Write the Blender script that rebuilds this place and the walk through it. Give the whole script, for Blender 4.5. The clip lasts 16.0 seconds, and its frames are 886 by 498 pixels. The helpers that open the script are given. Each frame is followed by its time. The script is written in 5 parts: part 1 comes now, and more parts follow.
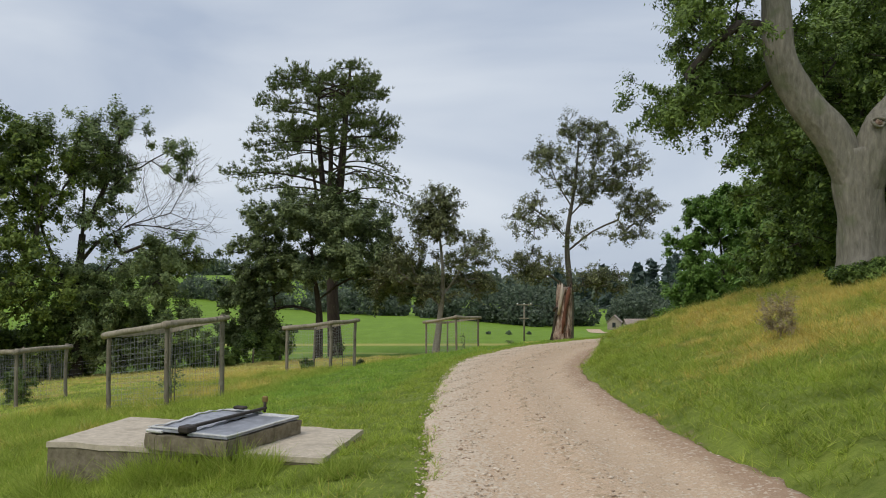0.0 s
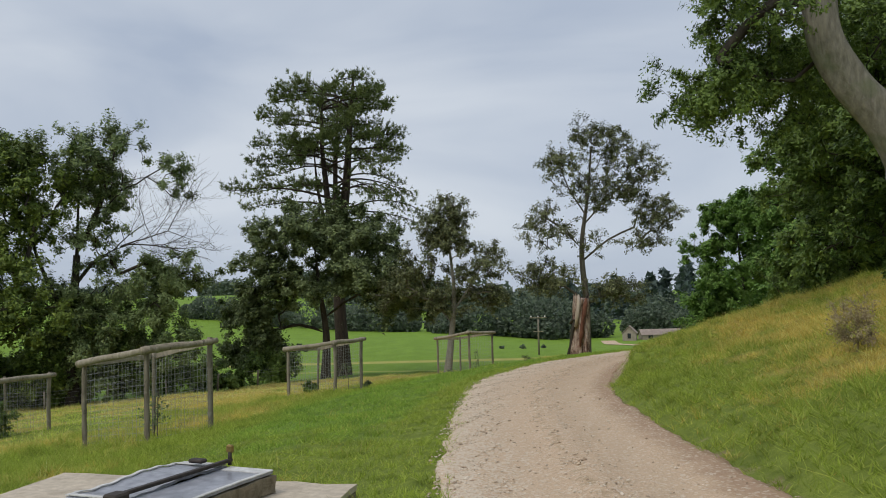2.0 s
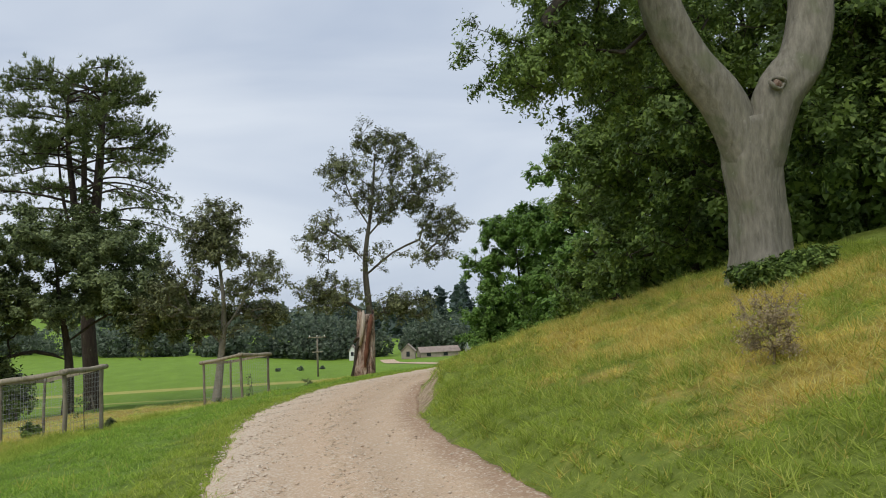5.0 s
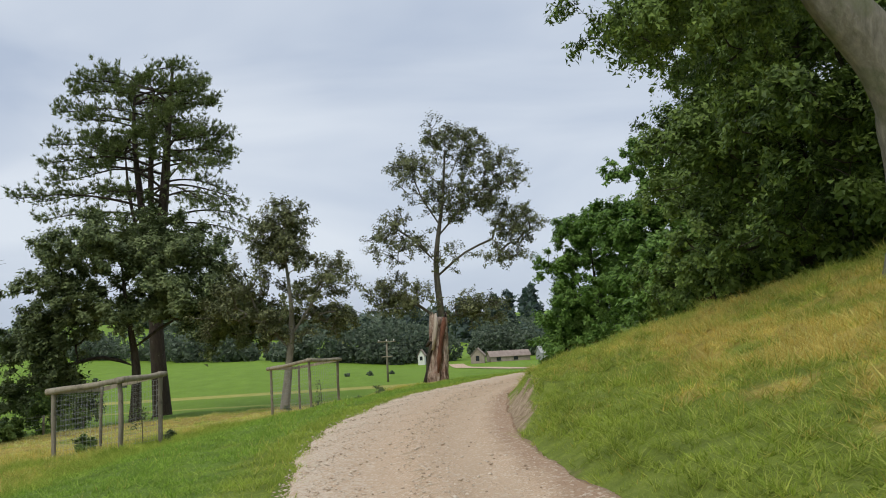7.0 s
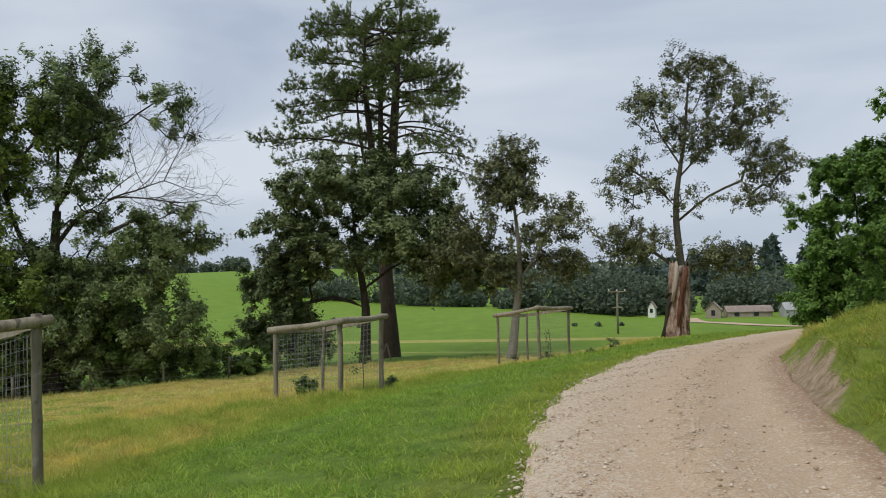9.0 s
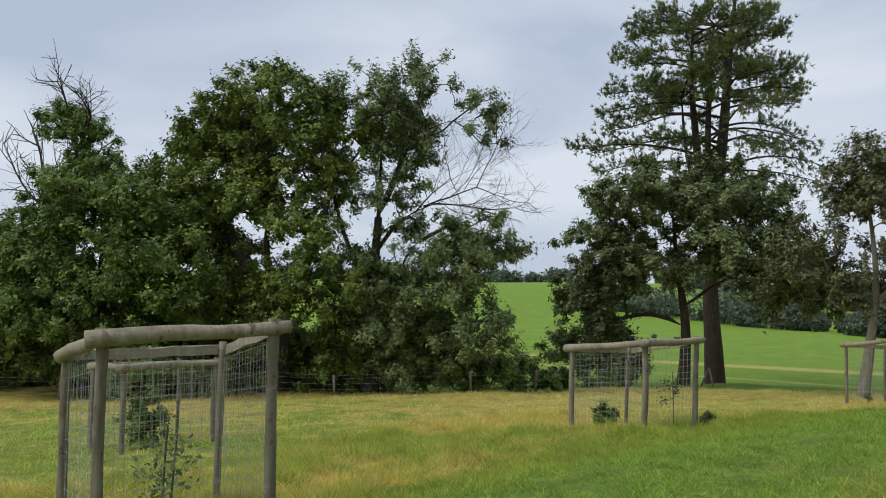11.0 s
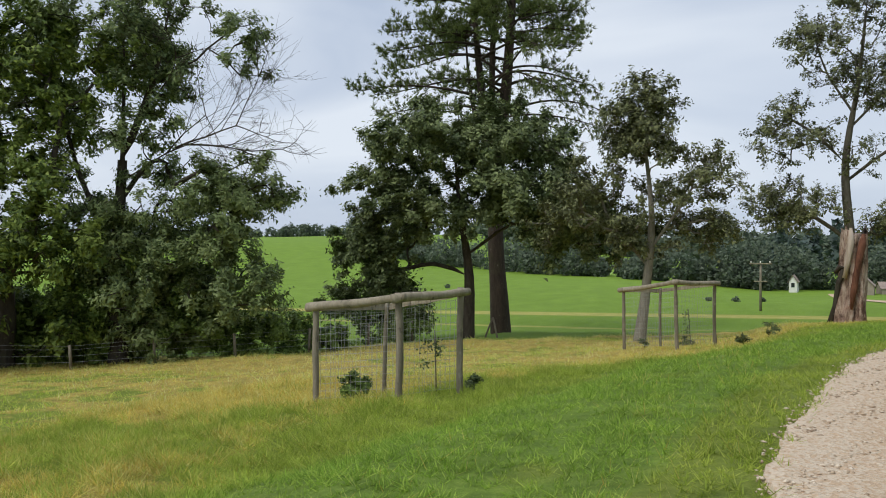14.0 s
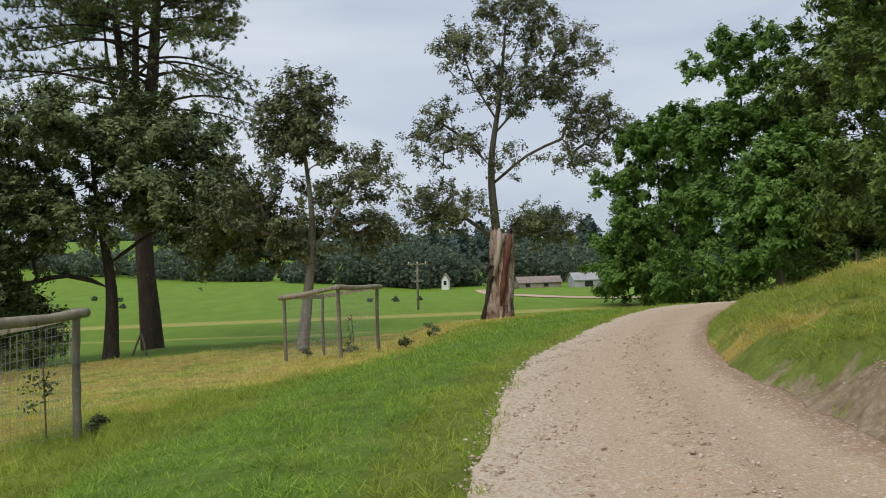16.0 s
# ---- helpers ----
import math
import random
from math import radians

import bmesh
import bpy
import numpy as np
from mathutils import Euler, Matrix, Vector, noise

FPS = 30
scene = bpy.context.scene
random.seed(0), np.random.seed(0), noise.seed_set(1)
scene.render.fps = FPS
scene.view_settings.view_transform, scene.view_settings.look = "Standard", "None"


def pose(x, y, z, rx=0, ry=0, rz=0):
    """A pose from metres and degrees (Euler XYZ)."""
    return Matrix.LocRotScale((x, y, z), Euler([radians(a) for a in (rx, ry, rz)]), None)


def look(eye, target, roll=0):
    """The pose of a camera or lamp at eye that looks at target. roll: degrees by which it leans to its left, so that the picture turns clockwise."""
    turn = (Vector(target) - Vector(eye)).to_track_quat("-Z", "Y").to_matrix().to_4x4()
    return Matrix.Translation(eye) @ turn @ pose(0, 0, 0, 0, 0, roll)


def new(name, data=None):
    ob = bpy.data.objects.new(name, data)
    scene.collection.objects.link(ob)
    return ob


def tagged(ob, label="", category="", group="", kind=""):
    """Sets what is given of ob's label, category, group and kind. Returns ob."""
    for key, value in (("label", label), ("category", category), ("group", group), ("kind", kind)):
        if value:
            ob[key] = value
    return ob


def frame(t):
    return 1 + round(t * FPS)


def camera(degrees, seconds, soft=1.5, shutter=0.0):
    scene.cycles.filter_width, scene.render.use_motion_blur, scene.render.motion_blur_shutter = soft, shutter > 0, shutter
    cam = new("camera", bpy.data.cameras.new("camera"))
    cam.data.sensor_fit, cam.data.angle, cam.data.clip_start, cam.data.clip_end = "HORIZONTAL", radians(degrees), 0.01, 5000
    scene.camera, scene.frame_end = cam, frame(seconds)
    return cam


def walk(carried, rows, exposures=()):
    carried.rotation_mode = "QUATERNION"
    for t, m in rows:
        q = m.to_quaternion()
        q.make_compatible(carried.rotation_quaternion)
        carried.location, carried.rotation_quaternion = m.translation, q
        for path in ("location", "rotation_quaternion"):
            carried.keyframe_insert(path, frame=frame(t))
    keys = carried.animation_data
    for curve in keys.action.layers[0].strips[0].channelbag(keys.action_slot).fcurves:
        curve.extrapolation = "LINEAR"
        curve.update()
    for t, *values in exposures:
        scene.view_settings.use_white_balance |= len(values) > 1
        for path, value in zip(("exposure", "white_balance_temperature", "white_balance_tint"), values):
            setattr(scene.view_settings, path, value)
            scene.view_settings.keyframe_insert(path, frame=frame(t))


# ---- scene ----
cam = camera(55.4, 16.0, soft=1.0)
PATH = [
    (0, (3.027, 0.404, 0.773), (2.901, 2.398, 0.87), -0.1),
    (0.5, (3.01, 0.882, 0.748), (2.922, 2.878, 0.848), -1.3),
    (1, (2.958, 1.427, 0.749), (2.858, 3.425, 0.723), -1.3),
    (1.5, (2.892, 1.981, 0.744), (2.771, 3.976, 0.82), -1.4),
    (2, (2.888, 2.554, 0.758), (2.739, 4.544, 0.89), -1.5),
    (2.5, (2.771, 3.172, 0.748), (2.677, 5.162, 0.927), -0.0),
    (3, (2.768, 3.899, 0.699), (2.704, 5.889, 0.883), -0.4),
    (3.5, (2.752, 4.745, 0.646), (2.87, 6.732, 0.833), 0.5),
    (4, (2.759, 5.345, 0.587), (2.997, 7.321, 0.781), -0.1),
    (4.2, (2.768, 5.623, 0.59), (3.089, 7.589, 0.775), -0.7),
    (6.3, (2.763, 8.551, 0.577), (3.14, 10.509, 0.726), -3.6),
    (6.5, (2.738, 8.79, 0.554), (3.098, 10.751, 0.709), -3.4),
    (7, (2.694, 9.305, 0.542), (2.917, 11.285, 0.72), -2.9),
    (7.5, (2.682, 9.931, 0.524), (2.759, 11.921, 0.708), -2.5),
    (8, (2.571, 10.652, 0.515), (2.607, 12.643, 0.694), -2.3),
    (8.5, (2.509, 11.351, 0.459), (2.32, 13.336, 0.625), -0.6),
    (9, (2.425, 12.126, 0.431), (2.113, 14.1, 0.509), -1.3),
    (9.5, (2.343, 12.771, 0.421), (1.818, 14.699, 0.516), -1.8),
    (10, (2.223, 13.356, 0.418), (1.635, 15.261, 0.562), 0.1),
    (10.2, (2.203, 13.592, 0.445), (1.503, 15.46, 0.583), 0.9),
    (12.3, (1.805, 15.958, 0.445), (0.682, 17.611, 0.538), 1.0),
    (12.5, (1.78, 16.161, 0.4), (0.689, 17.834, 0.495), 0.8),
    (13, (1.826, 16.855, 0.391), (0.913, 18.633, 0.469), -0.7),
    (13.5, (1.828, 17.442, 0.373), (1.179, 19.334, 0.385), -0.5),
    (14, (1.784, 18.06, 0.354), (1.189, 19.97, 0.357), -0.2),
    (14.5, (1.798, 18.495, 0.351), (1.477, 20.469, 0.336), -1.0),
    (15, (1.823, 18.995, 0.354), (1.634, 20.986, 0.324), -1.6),
    (15.5, (1.794, 19.451, 0.338), (1.788, 21.451, 0.303), -1.9),
    (16, (1.744, 20.035, 0.383), (1.926, 22.026, 0.383), -1.6),
]
walk(cam, [(t, look(eye, target, roll)) for t, eye, target, roll in PATH], [(0.0, -0.03), (1.0, 0.05), (2.0, -0.13), (3.0, -0.07), (4.0, 0.08), (6.5, 0.08), (8.0, 0.0), (10.0, -0.06), (12.4, 0.22), (14.0, 0.15), (15.0, 0.0), (16.0, 0.0)])

# ---- light ----
world = bpy.data.worlds.new("world")
scene.world = world
world.use_nodes = True
wt = world.node_tree
bg = wt.nodes["Background"]
bg.inputs["Strength"].default_value = 0.1
sky = wt.nodes.new("ShaderNodeTexSky")
sky.sky_type = "NISHITA"
sky.sun_disc = False
sky.sun_elevation, sky.sun_rotation = radians(50), radians(215)
geo_tc = wt.nodes.new("ShaderNodeTexCoord")
cmap = wt.nodes.new("ShaderNodeMapping")
cmap.inputs["Scale"].default_value = (1.0, 1.0, 3.6)
wt.links.new(geo_tc.outputs["Generated"], cmap.inputs["Vector"])
cloud = wt.nodes.new("ShaderNodeTexNoise")
cloud.inputs["Scale"].default_value, cloud.inputs["Detail"].default_value = 1.9, 5.0
cloud.inputs["Roughness"].default_value, cloud.inputs["Distortion"].default_value = 0.45, 0.5
wt.links.new(cmap.outputs["Vector"], cloud.inputs["Vector"])
ramp = wt.nodes.new("ShaderNodeValToRGB")
ramp.color_ramp.elements[0].position, ramp.color_ramp.elements[1].position = 0.36, 0.64
ramp.color_ramp.elements[0].color = (4.55, 5.3, 6.6, 1)
ramp.color_ramp.elements[1].color = (6.98, 7.55, 8.35, 1)
wt.links.new(cloud.outputs["Fac"], ramp.inputs["Fac"])
smix = wt.nodes.new("ShaderNodeMix")
smix.data_type = "RGBA"
smix.inputs["Factor"].default_value = 0.93
wt.links.new(sky.outputs["Color"], smix.inputs["A"])
wt.links.new(ramp.outputs["Color"], smix.inputs["B"])
wt.links.new(smix.outputs["Result"], bg.inputs["Color"])

sun = new("sun", bpy.data.lights.new("sun", "SUN"))
sun.data.energy, sun.data.angle, sun.data.color = 1.5, radians(25), (1.0, 0.94, 0.85)
sun.matrix_world = look((-14, -20, 30), (0, 0, 0))


# ---- materials ----
class Nodes:
    """A material under construction."""

    def __init__(self, name, rough=0.8):
        self.m = bpy.data.materials.new(name)
        self.m.use_nodes = True
        self.t = self.m.node_tree
        self.b = self.t.nodes["Principled BSDF"]
        self.b.inputs["Roughness"].default_value = rough
        self.b.inputs["Specular IOR Level"].default_value = 0.25
        self.co = self.t.nodes.new("ShaderNodeTexCoord").outputs["Object"]

    def node(self, kind, **kw):
        n = self.t.nodes.new(kind)
        for k, v in kw.items():
            n.inputs[k].default_value = v
        return n

    def link(self, a, b):
        self.t.links.new(a, b)

    def noise(self, scale, detail=4.0, rough=0.55, stretch=None, co=None):
        n = self.node("ShaderNodeTexNoise", Scale=scale, Detail=detail, Roughness=rough)
        src = co or self.co
        if stretch:
            mp = self.node("ShaderNodeMapping", Scale=stretch)
            self.link(src, mp.inputs["Vector"])
            src = mp.outputs["Vector"]
        self.link(src, n.inputs["Vector"])
        return n.outputs["Fac"]

    def ramp(self, fac, stops):
        n = self.t.nodes.new("ShaderNodeValToRGB")
        e = n.color_ramp.elements
        while len(e) < len(stops):
            e.new(0.5)
        for el, (p, c) in zip(e, stops):
            el.position, el.color = p, (*c, 1)
        self.link(fac, n.inputs["Fac"])
        return n.outputs["Color"]

    def mix(self, fac, a, b, blend="MIX"):
        n = self.t.nodes.new("ShaderNodeMix")
        n.data_type, n.blend_type = "RGBA", blend
        for key, v in (("Factor", fac), ("A", a), ("B", b)):
            if hasattr(v, "is_output"):
                self.link(v, n.inputs[key])
            else:
                n.inputs[key].default_value = v if key == "Factor" else (*v, 1)
        return n.outputs["Result"]

    def math(self, op, a, b=0.5):
        n = self.t.nodes.new("ShaderNodeMath")
        n.operation = op
        for i, v in enumerate((a, b)):
            if hasattr(v, "is_output"):
                self.link(v, n.inputs[i])
            else:
                n.inputs[i].default_value = v
        return n.outputs[0]

    def smooth(self, v, lo, hi):
        n = self.t.nodes.new("ShaderNodeMapRange")
        n.interpolation_type = "SMOOTHSTEP"
        n.inputs["From Min"].default_value, n.inputs["From Max"].default_value = lo, hi
        self.link(v, n.inputs["Value"])
        return n.outputs["Result"]

    def attr(self, name):
        n = self.t.nodes.new("ShaderNodeAttribute")
        n.attribute_name = name
        return n.outputs["Fac"]

    def island(self):
        return self.t.nodes.new("ShaderNodeNewGeometry").outputs["Random Per Island"]

    def obj_random(self):
        return self.t.nodes.new("ShaderNodeObjectInfo").outputs["Random"]

    def bump(self, h, strength=0.4, dist=0.02):
        n = self.node("ShaderNodeBump", Strength=strength, Distance=dist)
        self.link(h, n.inputs["Height"])
        self.link(n.outputs["Normal"], self.b.inputs["Normal"])

    def color(self, c):
        self.link(c, self.b.inputs["Base Color"])
        return self.m


def leaf_material(name, dark, mid, light, rough=0.55, trans=0.25):
    n = Nodes(name, rough)
    n.b.inputs["Specular IOR Level"].default_value = 0.28
    c = n.ramp(n.island(), [(0.0, dark), (0.55, mid), (1.0, light)])
    big = n.noise(0.35, 2.0)
    c = n.mix(n.smooth(big, 0.35, 0.7), c, n.mix(0.45, c, light))
    clump = n.noise(1.6, 2.0)
    c = n.mix(n.math("MULTIPLY", n.smooth(clump, 0.48, 0.68), 0.45), c, n.mix(0.5, mid, light))
    n.color(c)
    tr = n.node("ShaderNodeBsdfTranslucent")
    n.link(c, tr.inputs["Color"])
    mx = n.node("ShaderNodeMixShader", Fac=trans)
    n.link(n.b.outputs[0], mx.inputs[1])
    n.link(tr.outputs[0], mx.inputs[2])
    n.link(mx.outputs[0], n.t.nodes["Material Output"].inputs["Surface"])
    return n.m


def bark_material(name, a, b, moss=(0.1, 0.12, 0.05), moss_amount=0.25, scale=6.0):
    n = Nodes(name, 0.9)
    f = n.noise(scale, 6.0, 0.65, (1, 1, 0.25))
    c = n.ramp(f, [(0.3, a), (0.7, b)])
    patch = n.smooth(n.noise(1.3, 4.0), 0.52, 0.68)
    c = n.mix(n.math("MULTIPLY", patch, moss_amount), c, moss)
    spots = n.smooth(n.noise(9.0, 3.0), 0.66, 0.74)
    c = n.mix(n.math("MULTIPLY", spots, 0.28), c, (0.4, 0.4, 0.35))
    n.bump(f, 0.7, 0.05)
    return n.color(c)


def timber_material(name, a, b):
    n = Nodes(name, 0.85)
    g = n.noise(9.0, 7.0, 0.7, (1, 1, 0.16))
    c = n.ramp(g, [(0.3, a), (0.52, tuple((p + q) / 2 for p, q in zip(a, b))), (0.7, b)])
    c = n.mix(n.math("MULTIPLY", n.smooth(n.noise(3.0), 0.45, 0.7), 0.55), c, (0.12, 0.105, 0.07))
    c = n.mix(n.math("MULTIPLY", n.smooth(n.noise(7.0, 3.0, 0.6, (1, 1, 0.6)), 0.6, 0.68), 0.75), c, (0.06, 0.047, 0.034))
    c = n.mix(n.math("MULTIPLY", n.smooth(n.noise(5.0, 4.0), 0.58, 0.7), 0.4), c, (0.42, 0.4, 0.34))
    c = n.mix(n.math("MULTIPLY", n.obj_random(), 0.25), c, (0.35, 0.32, 0.26))
    n.bump(g, 0.8, 0.02)
    return n.color(c)


LEAF_OAK = leaf_material("leaf_deep_green", (0.036, 0.066, 0.016), (0.092, 0.158, 0.034), (0.25, 0.345, 0.075), trans=0.2)
LEAF_BRIGHT = leaf_material("leaf_fresh_green", (0.045, 0.1, 0.016), (0.105, 0.205, 0.033), (0.22, 0.36, 0.075), trans=0.22)
LEAF_CHESTNUT = leaf_material("leaf_olive_green", (0.033, 0.052, 0.018), (0.08, 0.12, 0.04), (0.27, 0.325, 0.13), trans=0.14)
# copy of the oak leaf, yellowed to put a sunlit top in its colour
LEAF_OAK_SUNLIT = leaf_material("leaf_oak_sunlit", (0.038, 0.067, 0.015), (0.098, 0.158, 0.032), (0.29, 0.365, 0.07), trans=0.2)
LEAF_BROWNED = leaf_material("leaf_browned_green", (0.036, 0.045, 0.018), (0.092, 0.108, 0.042), (0.26, 0.28, 0.125), trans=0.1)
LEAF_ASH = leaf_material("leaf_grey_green", (0.055, 0.09, 0.035), (0.12, 0.175, 0.06), (0.29, 0.355, 0.14), trans=0.2)
LEAF_PINE = leaf_material("pine_needles", (0.045, 0.07, 0.024), (0.105, 0.145, 0.045), (0.24, 0.29, 0.09), 0.5, 0.2)
# far leaves are lifted and blued: distance haze is in their colour
LEAF_FAR_HAZE = leaf_material("leaf_far_woods_haze", (0.078, 0.112, 0.078), (0.13, 0.17, 0.118), (0.19, 0.228, 0.16), 0.8, 0.3)
LEAF_CONIFER_HAZE = leaf_material("leaf_far_conifer_haze", (0.055, 0.085, 0.08), (0.08, 0.115, 0.105), (0.115, 0.15, 0.13), 0.8, 0.1)
LEAF_DRY = leaf_material("dry_seed_heads", (0.26, 0.2, 0.12), (0.42, 0.34, 0.21), (0.6, 0.52, 0.35), 0.8, 0.5)
LEAF_PALE = leaf_material("leaf_pale_sapling", (0.09, 0.14, 0.05), (0.16, 0.22, 0.09), (0.3, 0.36, 0.19), 0.6, 0.3)
BARK_GREY = bark_material("bark_grey", (0.14, 0.13, 0.104), (0.29, 0.27, 0.222), (0.13, 0.15, 0.08), 0.55, 11.0)
BARK_DARK = bark_material("bark_dark", (0.03, 0.025, 0.02), (0.085, 0.072, 0.058))
BARK_PINE = bark_material("bark_pine", (0.03, 0.022, 0.018), (0.075, 0.055, 0.043), moss_amount=0.1)
BARK_PALE = bark_material("bark_pale", (0.075, 0.066, 0.05), (0.17, 0.155, 0.12))
TIMBER = timber_material("weathered_timber", (0.12, 0.1, 0.07), (0.3, 0.265, 0.205))
TIMBER_PALE = timber_material("peeled_rail", (0.2, 0.165, 0.115), (0.45, 0.395, 0.3))


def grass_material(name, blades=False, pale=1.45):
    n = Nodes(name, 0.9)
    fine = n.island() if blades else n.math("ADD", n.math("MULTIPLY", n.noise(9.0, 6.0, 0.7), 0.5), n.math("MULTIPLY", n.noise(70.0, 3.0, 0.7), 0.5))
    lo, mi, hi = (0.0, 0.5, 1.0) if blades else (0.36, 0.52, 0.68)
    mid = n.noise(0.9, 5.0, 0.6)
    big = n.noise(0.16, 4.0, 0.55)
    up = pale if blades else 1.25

    def tone(lowest, middle, highest):
        return n.ramp(fine, [(p, tuple(min(0.75, v * up) for v in c)) for p, c in ((lo, lowest), (mi, middle), (hi, highest))])

    green = tone((0.13, 0.175, 0.024), (0.2, 0.255, 0.04), (0.28, 0.31, 0.07))
    gold = tone((0.27, 0.215, 0.048), (0.42, 0.325, 0.085), (0.53, 0.42, 0.15))
    lush = tone((0.098, 0.165, 0.024), (0.162, 0.252, 0.037), (0.255, 0.325, 0.068))
    patch = n.math("ADD", mid, n.math("MULTIPLY", big, 0.9))
    gold_fac = n.smooth(n.math("ADD", patch, n.math("SUBTRACT", n.attr("gold"), 0.5)), 0.92, 1.08)
    c = n.mix(gold_fac, green, gold)
    c = n.mix(n.smooth(n.math("ADD", n.attr("lush"), n.math("MULTIPLY", n.math("SUBTRACT", mid, 0.5), 1.3)), 0.35, 0.75), c, lush)
    # broad noise scales the colour: light and shade of hummocks, painted in
    hummock_shade = n.ramp(n.noise(1.9, 3.0, 0.6), [(0.3, (0.72, 0.74, 0.7)), (0.5, (0.98, 0.98, 0.98)), (0.7, (1.2, 1.18, 1.1))])
    c = n.mix(1.0, c, hummock_shade, "MULTIPLY")
    if blades:
        n.color(c)
        tr = n.node("ShaderNodeBsdfTranslucent")
        n.link(c, tr.inputs["Color"])
        mx = n.node("ShaderNodeMixShader", Fac=0.45)
        n.link(n.b.outputs[0], mx.inputs[1])
        n.link(tr.outputs[0], mx.inputs[2])
        n.link(mx.outputs[0], n.t.nodes["Material Output"].inputs["Surface"])
        return n.m
    crop = n.ramp(n.noise(0.5, 6.0, 0.7, (1, 0.35, 1)), [(0.25, (0.14, 0.24, 0.02)), (0.6, (0.19, 0.31, 0.03)), (0.8, (0.26, 0.37, 0.06))])
    stripe = n.ramp(mid, [(0.3, (0.33, 0.33, 0.06)), (0.7, (0.5, 0.45, 0.14))])
    soil = n.ramp(n.noise(5.0, 6.0, 0.7), [(0.3, (0.26, 0.175, 0.1)), (0.5, (0.46, 0.345, 0.22)), (0.7, (0.68, 0.54, 0.38))])
    c = n.mix(n.smooth(n.math("ADD", n.attr("crop"), n.math("MULTIPLY", n.math("SUBTRACT", mid, 0.5), 0.2)), 0.45, 0.55), c, crop)
    c = n.mix(n.smooth(n.attr("stripe"), 0.3, 0.8), c, stripe)
    c = n.mix(n.smooth(n.math("ADD", n.attr("soil"), n.math("MULTIPLY", n.math("SUBTRACT", n.noise(2.2, 5.0), 0.5), 1.1)), 0.5, 0.75), c, soil)
    n.bump(fine, 0.9, 0.08)
    return n.color(c)


def gravel_material():
    n = Nodes("pale_gravel", 0.95)
    v = n.node("ShaderNodeTexVoronoi", Scale=32.0)
    n.link(n.co, v.inputs["Vector"])
    grit = n.noise(45.0, 5.0, 0.75)
    mid = n.noise(2.4, 5.0, 0.6)
    c = n.ramp(grit, [(0.25, (0.4, 0.275, 0.175)), (0.55, (0.64, 0.47, 0.32)), (0.8, (0.82, 0.66, 0.49))])
    wear = n.smooth(n.math("ADD", n.attr("wheel"), n.math("MULTIPLY", n.math("SUBTRACT", mid, 0.5), 1.4)), 0.3, 0.9)
    c = n.mix(n.math("MULTIPLY", wear, 0.55), c, (0.6, 0.445, 0.305))
    c = n.mix(n.math("MULTIPLY", n.smooth(n.math("ADD", n.attr("mud"), n.math("MULTIPLY", n.math("SUBTRACT", mid, 0.5), 0.9)), 0.2, 0.9), 0.75), c, (0.37, 0.235, 0.15))
    c = n.mix(n.math("MULTIPLY", n.smooth(n.math("ADD", v.outputs["Color"], n.math("MULTIPLY", n.attr("stony"), 0.35)), 0.62, 0.9), 0.6), c, (0.76, 0.67, 0.54))
    litter = n.smooth(n.math("ADD", n.attr("ridge"), n.math("MULTIPLY", n.math("SUBTRACT", n.noise(6.0, 6.0, 0.75), 0.5), 2.2)), 0.6, 1.1)
    c = n.mix(n.math("MULTIPLY", litter, 0.75), c, (0.34, 0.25, 0.14))
    n.bump(n.math("ADD", grit, n.math("MULTIPLY", v.outputs["Distance"], 1.2)), 0.5, 0.03)
    return n.color(c)


GRASS = grass_material("grass_ground")
BLADES = grass_material("grass_blades", True, 1.85)
MEADOW = grass_material("meadow_blades", True, 2.65)
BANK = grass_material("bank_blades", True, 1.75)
GRAVEL = gravel_material()


def simple(name, a, b, scale=8.0, rough=0.85, bump=0.3, metal=0.0, stretch=None):
    n = Nodes(name, rough)
    f = n.noise(scale, 6.0, 0.65, stretch)
    c = n.ramp(f, [(0.3, a), (0.7, b)])
    st = n.smooth(n.noise(scale * 0.2, 4.0), 0.5, 0.72)
    c = n.mix(n.math("MULTIPLY", st, 0.35), c, tuple(v * 0.55 for v in a))
    n.b.inputs["Metallic"].default_value = metal
    n.bump(f, bump, 0.01)
    return n.color(c)


CONCRETE = simple("weathered_concrete", (0.44, 0.37, 0.28), (0.66, 0.57, 0.45), 12.0)
CONCRETE_MOSSY_SHADE = simple("mossy_shade_concrete", (0.12, 0.1, 0.06), (0.31, 0.265, 0.19), 10.0, bump=0.6)
LID = simple("dark_sheet_lid", (0.2, 0.205, 0.235), (0.42, 0.43, 0.47), 9.0, 0.3, 0.15)
LID_EDGE = simple("galvanised_edge", (0.5, 0.49, 0.47), (0.78, 0.77, 0.74), 14.0, 0.5, 0.1)
IRON = simple("dark_iron", (0.03, 0.026, 0.022), (0.07, 0.055, 0.045), 20.0, 0.6, 0.2)
BRASS = simple("dull_brass", (0.25, 0.17, 0.06), (0.42, 0.3, 0.12), 30.0, 0.4, 0.1, 0.8)
WIRE = simple("galvanised_wire", (0.28, 0.29, 0.29), (0.42, 0.43, 0.43), 20.0, 0.5, 0.0)
WHITE_WALL = simple("white_render", (0.72, 0.71, 0.68), (0.82, 0.81, 0.78), 1.0, 0.9, 0.1)
BRICK_FAR = simple("brick_barn_wall", (0.27, 0.225, 0.185), (0.4, 0.34, 0.285), 2.0)
ROOF_FAR = simple("tiled_roof", (0.25, 0.195, 0.165), (0.38, 0.31, 0.265), 2.0)
